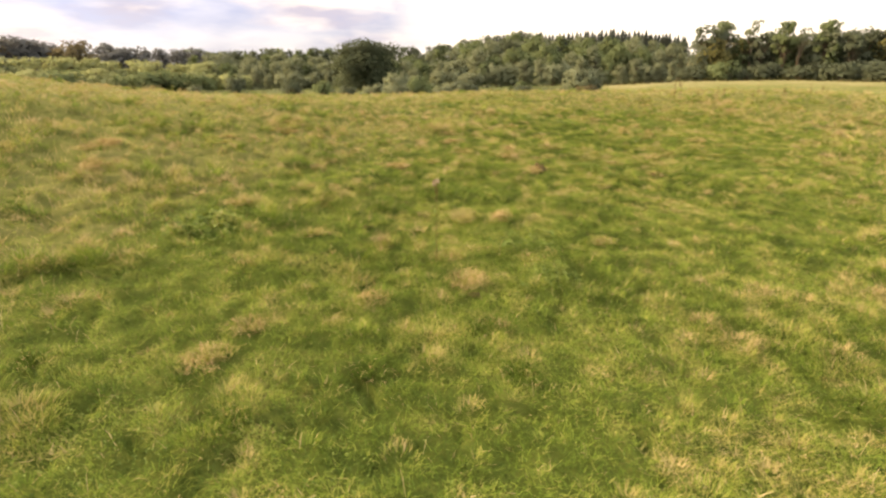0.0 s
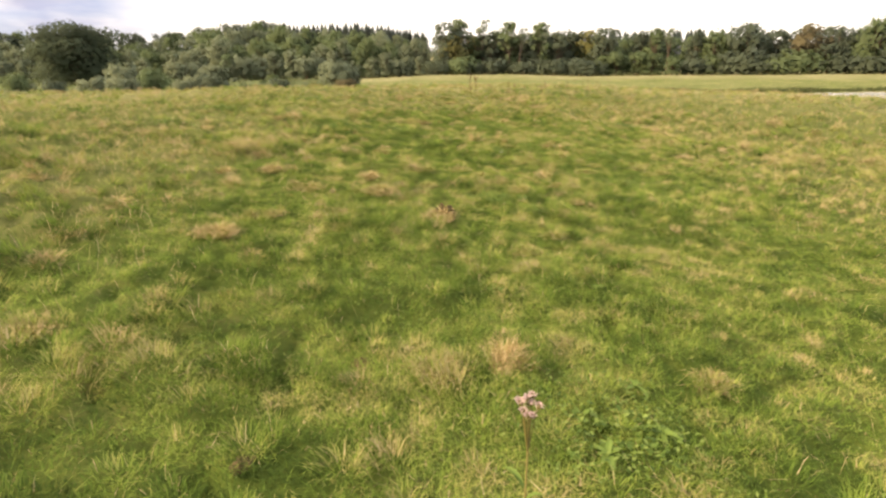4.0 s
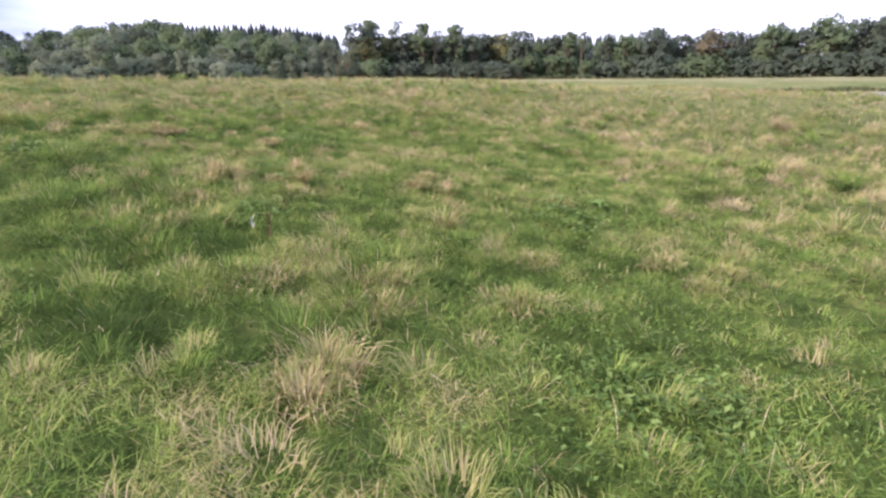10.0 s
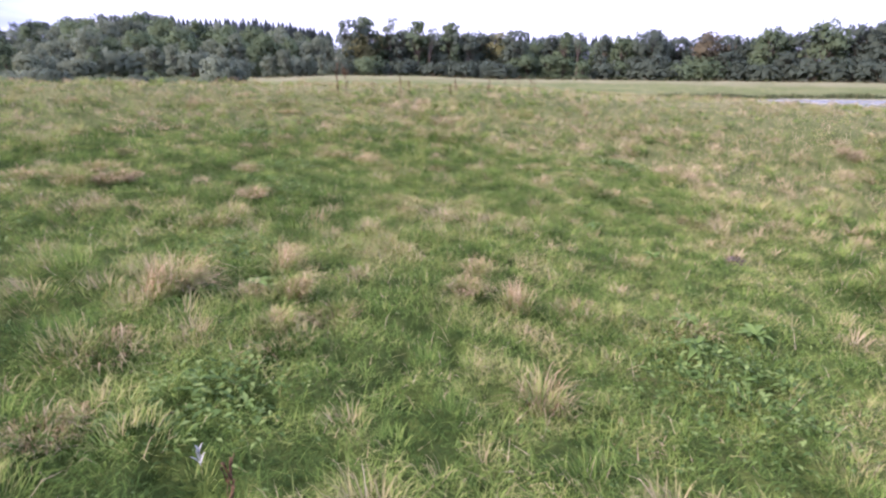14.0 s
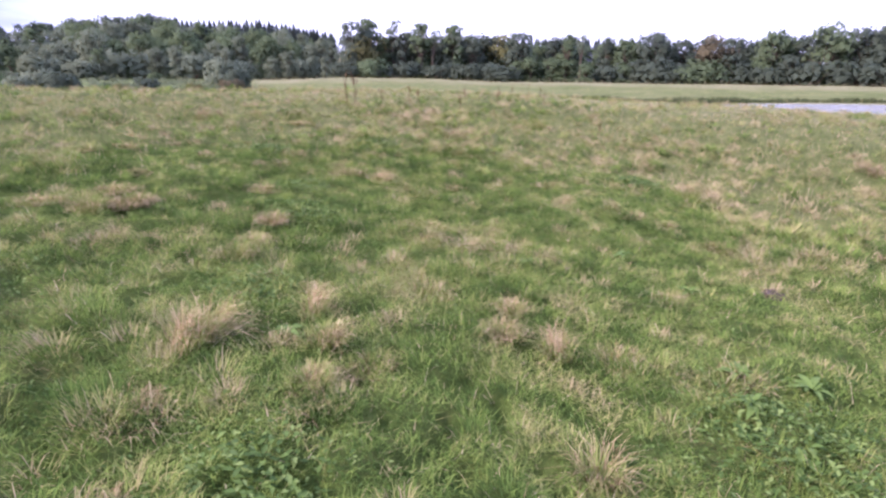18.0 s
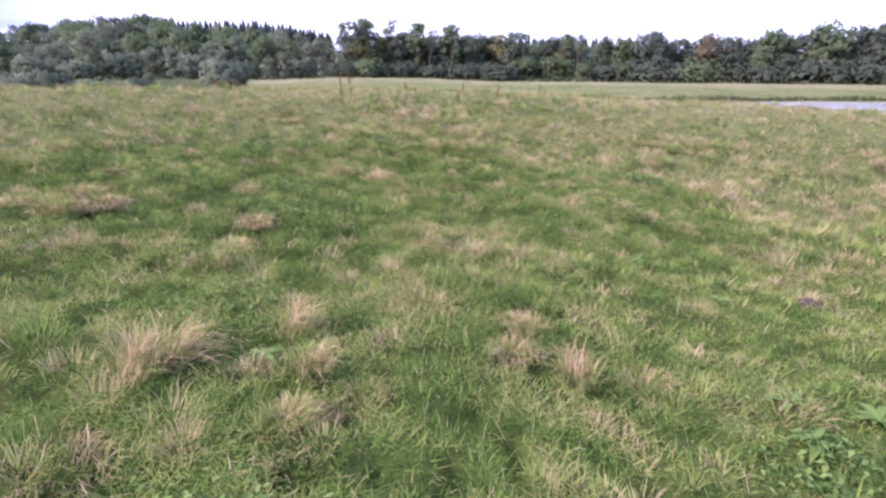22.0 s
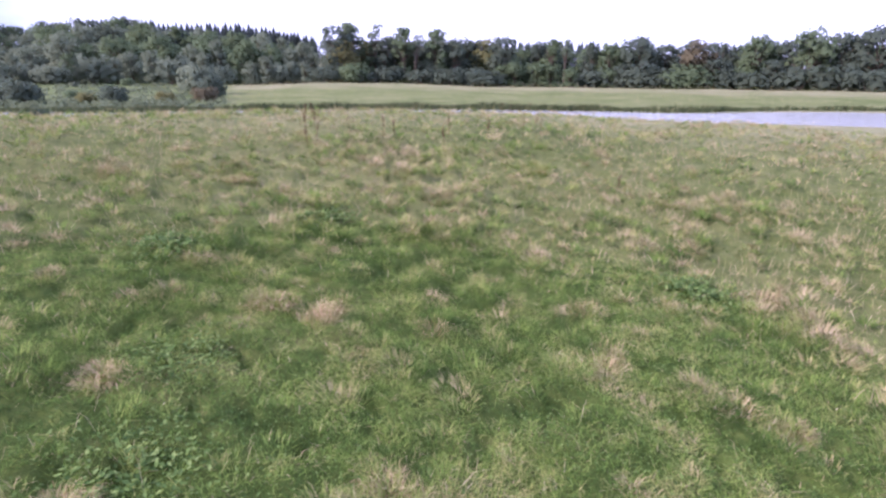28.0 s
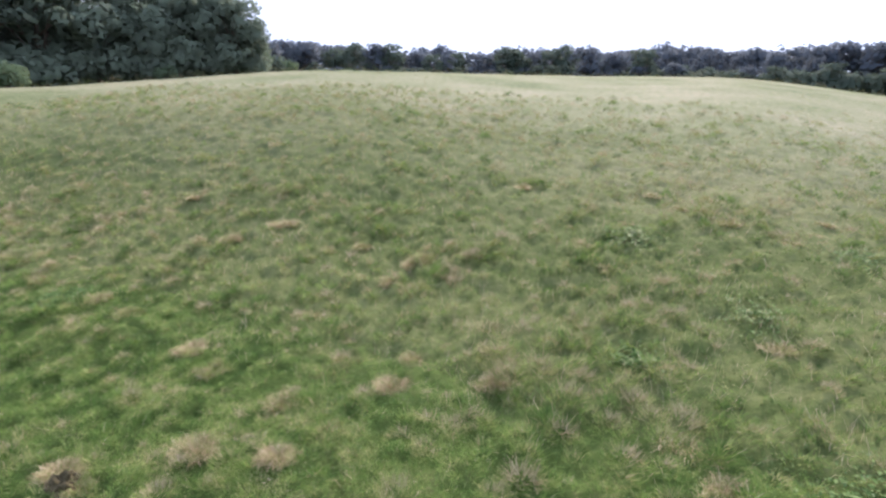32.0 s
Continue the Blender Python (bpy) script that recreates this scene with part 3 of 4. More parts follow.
def short_sward(box, per, near, far, wide, tall, low=0.06):
    """The low grass between the tufts, toned darker to paint in the shade there."""
    x, y = on_land(*scatter(*box, per, near, far))
    up = rng.rand(len(x)) < 0.55 + 0.45 * ease(0.24, 0.52, mounds(x, y))
    x, y = x[up], y[up]
    n = len(x)
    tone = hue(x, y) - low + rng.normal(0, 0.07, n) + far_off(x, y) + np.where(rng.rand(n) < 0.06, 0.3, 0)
    tone = tone + (rng.uniform(0.12, 0.36, n) - tone) * lushness(x, y)
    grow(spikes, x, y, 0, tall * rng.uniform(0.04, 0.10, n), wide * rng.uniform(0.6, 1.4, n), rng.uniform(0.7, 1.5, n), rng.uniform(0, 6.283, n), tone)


def mat(box, per, near, far):
    """Limp blades lying flat over the turf, green and withered mixed, toned down for shade in the gaps."""
    x, y = scatter(*box, per, near, far)
    n = len(x)
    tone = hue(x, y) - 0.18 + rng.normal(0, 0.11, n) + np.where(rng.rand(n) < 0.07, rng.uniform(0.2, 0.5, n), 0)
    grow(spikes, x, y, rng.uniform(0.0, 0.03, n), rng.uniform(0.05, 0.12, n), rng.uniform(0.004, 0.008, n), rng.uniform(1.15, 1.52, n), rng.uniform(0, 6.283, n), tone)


def strands(box, per, near, far, wide, tall, upright=0.9):
    """Long pale bent seed stalks, standing singly."""
    x, y = on_land(*scatter(*box, per, near, far))
    keep = rng.rand(len(x)) < 0.2 + 0.8 * sward(x, y)[1]
    x, y = x[keep], y[keep]
    n = len(x)
    grow(blades, x, y, 0, tall * rng.uniform(0.15, 0.34, n), wide * rng.uniform(0.7, 1.3, n), rng.uniform(upright, 1.45, n), rng.uniform(0, 6.283, n), rng.uniform(0.5, 0.95, n))


def lodged(ax, ay, bx, by, reach, per):
    """Fine grass laid over and combed in swirls, in a strip from a to b."""
    long = math.hypot(bx - ax, by - ay)
    n = int(long * 2 * reach * per)
    u, v = rng.rand(n), reach * np.clip(rng.normal(0, 0.55, n), -1.6, 1.6)
    x, y = ax + (bx - ax) * u - (by - ay) / long * v, ay + (by - ay) * u + (bx - ax) / long * v
    keep = rng.rand(n) < 0.10 + 0.90 * ease(0.30, 0.56, mounds(x, y))
    x, y = x[keep], y[keep]
    n = len(x)
    t, dry = sward(x, y)
    way = 12.0 * bumps(x, y, 0.55, 7) + rng.normal(0, 1.1, n)
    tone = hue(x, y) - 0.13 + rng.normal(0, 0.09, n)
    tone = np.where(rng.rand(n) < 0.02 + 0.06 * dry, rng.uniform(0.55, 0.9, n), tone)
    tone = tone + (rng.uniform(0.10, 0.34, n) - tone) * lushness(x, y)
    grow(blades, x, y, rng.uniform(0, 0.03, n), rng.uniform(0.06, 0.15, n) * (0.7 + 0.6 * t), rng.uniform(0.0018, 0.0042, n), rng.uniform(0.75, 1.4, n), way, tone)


NEAR, MIDDLE, FAR, BEYOND = (-7, 15, -2, 26), (-14, 22, -8, 33), (-34, 42, -8, 53), (-120, 75, -30, 90)
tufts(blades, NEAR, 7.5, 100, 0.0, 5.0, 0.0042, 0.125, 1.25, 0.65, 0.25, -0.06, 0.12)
short_sward(NEAR, 1500, 0.0, 5.0, 0.0075, 0.55, 0.20)
mat(NEAR, 1100, 0.0, 5.4)
mat(NEAR, 650, 0.0, 2.8)
lodged(3.2, 11.6, 9.6, 20.2, 2.6, 600)
lodged(-1.6, 4.2, 3.2, 11.2, 2.4, 500)
strands(NEAR, 18, 0.0, 6.0, 0.0030, 0.8)
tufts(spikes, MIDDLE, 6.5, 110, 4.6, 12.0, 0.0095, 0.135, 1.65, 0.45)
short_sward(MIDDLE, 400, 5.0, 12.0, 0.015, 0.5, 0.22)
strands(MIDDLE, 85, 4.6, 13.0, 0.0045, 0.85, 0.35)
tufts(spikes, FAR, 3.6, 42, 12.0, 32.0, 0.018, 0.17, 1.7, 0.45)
strands(FAR, 22, 12.0, 34.0, 0.009, 0.9, 0.3)
short_sward(FAR, 45, 12.0, 32.0, 0.03, 0.6, 0.06)
tufts(spikes, BEYOND, 0.5, 15, 32.0, 120.0, 0.05, 0.5, 0.7)
tufts(spikes, (30, 210, 60, 215), 0.42, 11, 40.0, 320.0, 0.09, 0.8, 1.5)
grass_mesh = mesh_of("pasture_grass", *together(grass), M_GREEN)
grass_mesh.attributes.new("tone", "FLOAT", "POINT").data.foreach_set("value", np.concatenate(tones).astype(np.float32))
tagged(new("pasture_grass", grass_mesh), "grazed green grass in uneven tufts mixed with straw-coloured blades", "grass", kind="stuff")

# close turf under the grass, lumpy and mossy
STEP = 0.07
tx_, ty_ = np.meshgrid(np.arange(-6.5, 15.5, STEP), np.arange(-3.0, 26.5, STEP), indexing="ij")
to = off_line(tx_, ty_)
tz_ = height(tx_, ty_) + lumps(tx_, ty_) + 0.03 * (bumps(tx_, ty_, 0.11, 8) - 0.5) - 0.025 - 0.14 * ease(5.2, 6.4, to)
idx = np.arange(tx_.size).reshape(tx_.shape)
cell = (to[:-1, :-1] < 6.3)
tq = np.stack([idx[:-1, :-1], idx[1:, :-1], idx[1:, 1:], idx[:-1, 1:]], 2)[cell]
used, back = np.unique(tq, return_inverse=True)
turf_v = np.stack([tx_, ty_, tz_], 2).reshape(-1, 3)[used]
tagged(new("turf", mesh_of("turf", turf_v, back.reshape(tq.shape), M_TURF, True)), "lumpy mossy turf under the grazed grass", "turf", kind="structure")

# low broad leaves of clover, dock and nettle in lush patches
lxs, lys = scatter(-6, 16, -2, 27, 480, 0.0, 6.0)
for px, py, lr in LUSH:
    k = int((1500 if off_line(np.array([px]), np.array([py]))[0] > 3.5 else 1300) * lr * lr)
    lxs, lys = np.append(lxs, px + 0.55 * lr * rng.normal(size=k)), np.append(lys, py + 0.55 * lr * rng.normal(size=k))
lush = bumps(lxs, lys, 1.1, 8) * 0.6 + bumps(lxs, lys, 3.5, 9) * 0.4
wet = lushness(lxs, lys)
keep = rng.rand(len(lxs)) < np.maximum(0.05 + 0.5 * ease(0.48, 0.68, lush), 1.6 * wet)
lxs, lys, wet = lxs[keep], lys[keep], wet[keep]
n = len(lxs)
lz = height(lxs, lys) + lumps(lxs, lys) + rng.uniform(0.01, 0.075, n) + 0.03 * wet * rng.rand(n)
lsz, la, lt = rng.uniform(0.006, 0.017, n) * (1 + 1.1 * wet) * (1 + 0.7 * ease(3.2, 4.2, off_line(lxs, lys)) * (wet > 0.05)), rng.uniform(0, 2 * np.pi, n), rng.uniform(-0.6, 0.6, n)
ca, sa_, ct, st = np.cos(la), np.sin(la), np.cos(lt), np.sin(lt)
lv = np.empty((n, 4, 3), np.float32)
for k, (u, w, h) in enumerate(((-1, 0, -0.05), (0.1, 0.52, 0.16), (1, 0, -0.12), (0.1, -0.52, 0.16))):
    ux = u * ct
    lv[:, k, 0] = lxs + (ux * ca - w * sa_) * lsz
    lv[:, k, 1] = lys + (ux * sa_ + w * ca) * lsz
    lv[:, k, 2] = lz + (u * st + h) * lsz
lf = np.array([[0, 2, 1], [0, 3, 2]])[None] + np.arange(n)[:, None, None] * 4
tagged(new("leafy_weeds", mesh_of("leafy_weeds", lv.reshape(-1, 3), lf.reshape(-1, 3), M_WEED)), "low broad-leaved weeds growing between the grass", "weeds", kind="stuff")

# reeds along the far shore
ra = np.concatenate([rng.uniform(-30, 74, 14000), rng.uniform(-40, -6, 3500)])
rl = land(ra)
rd = np.where(np.arange(len(ra)) < 14000, rl[3] + rng.uniform(-3.0, 2.5, len(ra)), rl[2] + rng.uniform(-9, 0, len(ra)))
rx, ry = CX + np.sin(np.radians(ra)) * rd, CY + np.cos(np.radians(ra)) * rd
rz = np.maximum(height(rx, ry, False), WATER - 0.1)
rh = np.where(np.arange(len(ra)) < 14000, np.where(ra > 14, 0.66, 0.42), 0.35) * rng.uniform(0.7, 1.5, len(ra)) * (0.45 + 0.9 * bumps(rx, ry, 5.0, 10))
tagged(new("reeds", mesh_of("reeds", *blades(rx, ry, rz, rh, rng.uniform(0.05, 0.14, len(ra)), rng.uniform(0.05, 0.5, len(ra)), rng.uniform(0, 6.28, len(ra)), rng), M_REED)), "dark green reeds along the lake's far shore", "reeds", kind="stuff")


# ---- trees ----
def leaf_cloud(rng, lobes, count, size, flat=1.0, mould=0.45):
    """Pointed leaf sprays scattered over and just inside rounded lobes (x, y, z, radius)."""
    lobes = np.array(lobes)
    pick = rng.choice(len(lobes), count, p=lobes[:, 3] ** 2 / (lobes[:, 3] ** 2).sum())
    c, r = lobes[pick, :3], lobes[pick, 3:4]
    d = rng.normal(size=(count, 3))
    d[:, 2] = d[:, 2] * 0.9 + 0.25
    d /= np.linalg.norm(d, axis=1, keepdims=True)
    reach = r * (1.0 - 0.45 * rng.rand(count, 1) ** 1.6) * rng.uniform(0.9, 1.12, (count, 1))
    p = c + d * reach * np.array([1, 1, 0.85 * flat])
    nrm = d + rng.normal(size=(count, 3)) * 0.38
    nrm /= np.linalg.norm(nrm, axis=1, keepdims=True)
    u = np.cross(nrm, rng.normal(size=(count, 3)))
    u /= np.linalg.norm(u, axis=1, keepdims=True)
    v = np.cross(nrm, u)
    s = size * rng.uniform(0.55, 1.35, (count, 1))
    spray = np.stack([p - u * s * 0.9 - v * s * 0.7, p + u * s * 0.9 - v * s * 0.7, p + v * s * 1.1], 1)
    whole = p - lobes[:, :3].mean(0)
    whole /= np.linalg.norm(whole, axis=1, keepdims=True) + 1e-6
    soft = d * 0.32 + whole * mould + np.array([0, 0, 0.50]) + rng.normal(size=(count, 3)) * 0.05
    soft /= np.linalg.norm(soft, axis=1, keepdims=True)
    return spray.reshape(-1, 3), np.arange(count * 3).reshape(-1, 3), np.repeat(soft, 3, axis=0)


def foliage_mesh(name, cloud, material):
    """A leaf cloud shaded by the rounded form of its lobes."""
    v, f, soft = cloud
    me = mesh_of(name, v, f, material, True)
    me.normals_split_custom_set_from_vertices(soft.astype(np.float32).tolist())
    return me


TEMPLATES, CLOUDS, behind = {}, {}, []


def broadleaf(seed, h, w, leaf, count, spray, bare=0.10, thin=False, skirt=True):
    rng = np.random.RandomState(seed)
    root = new("tree")
    r0 = h * 0.024
    pieces = [tube([(0, 0, -0.4), (0.02 * h * rng.randn() * 0.3, 0, h * 0.12), (0.02 * h * rng.randn(), 0.02 * h * rng.randn(), h * 0.42), (0.03 * h * rng.randn(), 0.03 * h * rng.randn(), h * 0.8)], [r0 * 1.5, r0, r0 * 0.75, r0 * 0.15], 8)]
    lobes = []
    limbs = 20 if not thin else 7
    for k in range(limbs):
        a = 2 * math.pi * (k * 0.382 + 0.1 * rng.rand())
        z0, z1 = h * rng.uniform(bare + 0.05, 0.5), h * rng.uniform(bare + 0.22, 0.86)
        reach = w * 0.5 * rng.uniform(0.45, 0.78) * (1.0 if z1 < 0.65 * h else 0.7)
        tip = (math.cos(a) * reach, math.sin(a) * reach, z1)
        mid = (tip[0] * 0.5, tip[1] * 0.5, z0 + (z1 - z0) * 0.62)
        pieces.append(tube([(0, 0, z0), mid, tip], [r0 * 0.55, r0 * 0.32, r0 * 0.08], 3))
        lobes.append((*tip, w * (rng.uniform(0.10, 0.19) if thin else rng.uniform(0.08, 0.19))))
    lobes.append((0, 0, h * 0.83, w * (0.2 if not thin else 0.13)))
    if not thin:
        for k in range(16):
            a = rng.uniform(0, 6.28)
            q = rng.uniform(0.1, 0.36) * w
            lobes.append((math.cos(a) * q, math.sin(a) * q, h * rng.uniform(bare + 0.12, 0.80), w * rng.uniform(0.10, 0.22)))
    lobes = [(x, y, min(z, h - 0.8 * r), r) for x, y, z, r in lobes]
    if skirt:
        for k in range(6):
            a = 1.05 * k + rng.rand()
            lobes.append((math.cos(a) * w * 0.27, math.sin(a) * w * 0.27, h * rng.uniform(0.08, 0.2), w * rng.uniform(0.17, 0.23)))
    part("trunk", mesh_of("trunk", *joined(pieces), M_BARK, True), root, "grey-brown trunk with limbs")
    cv, cf, cn = leaf_cloud(rng, lobes, count, spray)
    cv[:, 2] = np.where(cv[:, 2] > 0, cv[:, 2] * h / np.percentile(cv[:, 2], 99.7), cv[:, 2] * 0.1)
    part("crown", foliage_mesh("crown", (cv, cf, cn), LEAF[leaf]), root)
    CLOUDS[root] = (cv, cf, cn, leaf)
    return root


def spruce(seed, h, w):
    rng = np.random.RandomState(seed)
    root = new("spruce")
    vs, fs = [], []
    tiers = 17
    for k in range(tiers):
        f = k / (tiers - 1)
        z, r = h * (0.10 + 0.86 * f), w * 0.5 * (1 - f) ** 0.85 + 0.12
        arms = 11 if f < 0.7 else 7
        for q in range(arms):
            a = 6.283 * (q + rng.rand() * 0.7) / arms + k
            l = r * rng.uniform(0.75, 1.15)
            ca, sa = math.cos(a), math.sin(a)
            b = 0.32 * l + 0.1
            o = len(vs)
            vs += [(0, 0, z + 0.06 * h), (ca * l * 0.6 - sa * b, sa * l * 0.6 + ca * b, z - 0.02 * h), (ca * l, sa * l, z - 0.045 * h * rng.uniform(0.6, 1.3)), (ca * l * 0.6 + sa * b, sa * l * 0.6 - ca * b, z - 0.02 * h)]
            fs.append((o, o + 1, o + 2, o + 3))
    part("trunk", mesh_of("trunk", *tube([(0, 0, -0.4), (0, 0, h * 0.5), (0, 0, h)], [h * 0.016, h * 0.010, 0.02], 6), M_BARK, True), root, "straight brown trunk")
    part("crown", mesh_of("crown", vs, fs, LEAF["spruce"]), root)
    return root


def shrub(seed, h, w, leaf, count, spray):
    rng = np.random.RandomState(seed)
    root = new("shrub")
    pieces, lobes = [], []
    for k in range(6):
        a = 6.283 * k / 6 + rng.rand()
        q = w * rng.uniform(0.12, 0.34)
        tip = (math.cos(a) * q, math.sin(a) * q, h * rng.uniform(0.45, 0.75))
        pieces.append(tube([(0.05 * k, 0, -0.3), (tip[0] * 0.4, tip[1] * 0.4, tip[2] * 0.5), tip], [0.05 * h / 3, 0.035 * h / 3, 0.01], 5))
        lobes.append((tip[0], tip[1], tip[2] * 0.8, min(w * rng.uniform(0.2, 0.3), h * 0.42)))
        lobes.append((tip[0] * 1.2, tip[1] * 1.2, h * 0.25, min(w * 0.22, h * 0.3)))
    lobes = [(x, y, min(z, h - 0.85 * r), r) for x, y, z, r in lobes]
    part("stem_clump", mesh_of("stem_clump", *joined(pieces), M_BARK, True), root, "thin brown stems")
    part("foliage", foliage_mesh("foliage", leaf_cloud(rng, lobes, count, spray), LEAF[leaf]), root)
    return root


# kind: (builder, own height, label, category)
KINDS = {}
for k, (leaf, word) in enumerate((("dark", "dark green"), ("green", "mid-green"), ("yellow", "yellowing"), ("rust", "rusty brown"), ("grey", "grey-green"), ("blue", "haze-blue green"), ("pale", "light green"))):
    KINDS["oak_" + leaf] = (lambda s, leaf=leaf: broadleaf(s, 16, 14, leaf, 1400, 0.58), 16, word + " broad-crowned tree in the wood's edge", "tree")
    KINDS["tall_" + leaf] = (lambda s, leaf=leaf: broadleaf(s, 18, 10, leaf, 1250, 0.52), 18, word + " tall narrow-crowned tree in the wood's edge", "tree")
    KINDS["bush_" + leaf] = (lambda s, leaf=leaf: shrub(s, 4, 6, leaf, 760, 0.30), 4, word + " rounded shrub on the marshy lake shore", "shrub")
KINDS["sorrel"] = (lambda s: shrub(s, 1, 1.3, "russet", 500, 0.07), 1, "russet clump of tall sorrel gone to seed on the brow", "weeds")
KINDS["dark_weed"] = (lambda s: shrub(s, 1, 1.6, "deep", 700, 0.07), 1, "low dark clump of weeds on the brow", "weeds")
KINDS["weed"] = (lambda s: shrub(s, 1, 1.3, "rust", 500, 0.07), 1, "brown clump of tall dead weeds on the brow", "weeds")
KINDS["airy"] = (lambda s: broadleaf(s, 18, 7, "grey", 300, 0.34, 0.35, True, False), 18, "thin-crowned pale tree with visible branches", "tree")
KINDS["great_oak"] = (lambda s: broadleaf(s, 16, 20, "deep", 9500, 0.36, 0.08), 16, "large dark green spreading oak by the lake", "tree")
KINDS["near_oak"] = (lambda s: broadleaf(s, 14, 13, "grey", 9500, 0.35, 0.04), 14, "dense grey-green tree at the field's edge", "tree")
KINDS["spruce"] = (lambda s: spruce(s, 18, 9), 18, "dark pointed spruce on the wooded hill", "spruce")
VARIANTS = {"spruce": 2, "great_oak": 1, "near_oak": 2, "airy": 2}
tree_rng = random.Random(5)


def plant(kind, x, y, h, group, stretch=1.0):
    build, own, label, category = KINDS[kind]
    v = tree_rng.randrange(VARIANTS.get(kind, 2))
    if (kind, v) not in TEMPLATES:
        root = build(100 + 17 * v + sum(map(ord, kind)))
        TEMPLATES[kind, v] = tagged(root, label, category)
    s = h / own
    m = Matrix.LocRotScale((x, y, ground_at(x, y) - 0.05), Euler((0, 0, tree_rng.uniform(0, 6.28))), (s * stretch, s * stretch, s))
    if not group:
        cv, cf, cn, leaf = CLOUDS[TEMPLATES[kind, v]]
        r = np.array(m.to_3x3().normalized())
        behind.append((cv @ np.array(m.to_3x3()).T + np.array(m.translation), cf, cn @ r.T, leaf))
        return None
    return tagged(copy_thing(TEMPLATES[kind, v], m), group=group)


# skyline of the woods: compass bearing and elevation
SKYLINE = np.array([(-112, 3.4), (-108, 4.0), (-103.5, 3.2), (-94, 3.3), (-91, 2.8), (-84, 3.4), (-78, 2.9), (-72, 3.4), (-66.8, 2.8), (-60, 3.4), (-54, 3.2), (-47, 3.8), (-42, 3.7),
                    (-38, 3.5), (-33, 3.3), (-22, 3.0), (-18.7, 3.2), (-8, 3.38), (-3, 3.38), (0.5, 3.9), (2, 4.25), (6, 4.6), (17, 4.7), (22, 4.0), (23.5, 3.3), (40, 3.4), (80, 3.6)])


def wood(az0, az1, dist, step, kinds, low, high, group, depth=8.0, stretch=1.0, eye=3.6):
    """A row of trees along an arc, as tall as the skyline there asks for."""
    a = az0
    while a < az1:
        d = dist + tree_rng.uniform(-depth, depth)
        x, y = at(a + tree_rng.uniform(-0.3, 0.3) * step, d)
        el = 1.05 * float(np.interp(a, SKYLINE[:, 0], SKYLINE[:, 1]))
        top = eye + d * math.tan(radians(el * tree_rng.uniform(low, high)))
        h = top - ground_at(x, y)
        if h > 2.0:
            plant(tree_rng.choice(kinds), x, y, h, group, stretch * tree_rng.uniform(0.9, 1.25))
        a += step * tree_rng.uniform(0.75, 1.25)


# tall trees beyond the far meadow: bearing, distance, elevation of the top, kind
for az, d, el, kind in ((24.6, 205, 4.9, "oak_dark"), (26.0, 208, 5.2, "tall_green"), (25.4, 203, 3.6, "oak_yellow"), (28.4, 207, 5.2, "airy"), (29.3, 206, 4.0, "tall_dark"), (31.2, 205, 4.9, "tall_green"), (32.4, 205, 4.3, "airy"),
                        (34.4, 208, 4.8, "tall_green"), (36.3, 207, 3.9, "tall_dark"), (41.0, 205, 4.1, "oak_dark"), (44.3, 212, 3.7, "tall_dark"), (46.9, 206, 3.9, "airy"), (45.6, 208, 3.9, "tall_green"), (49.3, 206, 3.6, "tall_dark"),
                        (51.0, 206, 3.6, "oak_green"), (53.6, 205, 4.1, "oak_dark"), (56.2, 210, 3.4, "tall_dark"), (58.7, 203, 3.7, "oak_rust"), (60.6, 208, 3.5, "oak_dark"), (63.3, 204, 4.0, "oak_green"), (65.6, 209, 3.6, "oak_dark"),
                        (67.4, 205, 4.4, "oak_green"), (69.7, 207, 4.0, "oak_dark"), (71.8, 205, 4.5, "oak_dark"), (74.2, 206, 4.5, "oak_green"), (77, 208, 4.4, "oak_dark")):
    tx, ty = at(az, d)
    plant(kind, tx, ty, 3.5 + d * math.tan(radians(el)) - ground_at(tx, ty), "trees beyond the far meadow")
wood(24, 78, 198, 1.6, ["bush_green", "bush_dark", "oak_green", "bush_dark", "oak_dark"], 0.30, 0.55, "undergrowth at the wood's edge", 3, 1.2)
wood(25, 78, 222, 1.9, ["oak_dark", "tall_dark", "oak_green"], 0.85, 1.0, "", 8, 1.2)
wood(24.5, 40, 214, 1.25, ["tall_green", "tall_dark", "tall_grey", "oak_yellow"], 1.0, 1.2, "trees beyond the far meadow", 6, 1.15)
wood(33, 50, 330, 0.45, ["spruce"], 1.0, 1.08, "far spruces", 6, 1.3)

# wooded hill beyond the marsh
wood(-24, 23, 192, 1.25, ["bush_grey", "oak_grey", "tall_green", "tall_grey"], 0.28, 0.52, "young trees on the hill foot", 8, 1.0)
wood(-26, 23, 215, 1.0, ["oak_grey", "oak_green", "oak_grey", "tall_grey", "oak_green"], 0.55, 0.80, "trees on the wooded hill", 9, 0.88)
wood(-26, 23, 250, 0.95, ["oak_dark", "oak_grey", "tall_green", "oak_green", "tall_grey"], 0.75, 0.96, "", 9, 0.9)
wood(-26, 8, 300, 0.85, ["oak_dark", "tall_dark", "oak_green"], 0.95, 1.05, "", 8, 0.95)
wood(4, 22.8, 326, 0.36, ["spruce"], 0.95, 1.03, "spruces on the hill top", 10, 1.45)
wood(-22, -17, 320, 0.9, ["spruce"], 0.98, 1.08, "spruces on the hill top", 6, 1.3)
tx, ty = at(-11.0, 168)
plant("great_oak", tx, ty, 3.6 + 168 * math.tan(radians(4.35)) - ground_at(tx, ty), "trees by the lake", 1.3)

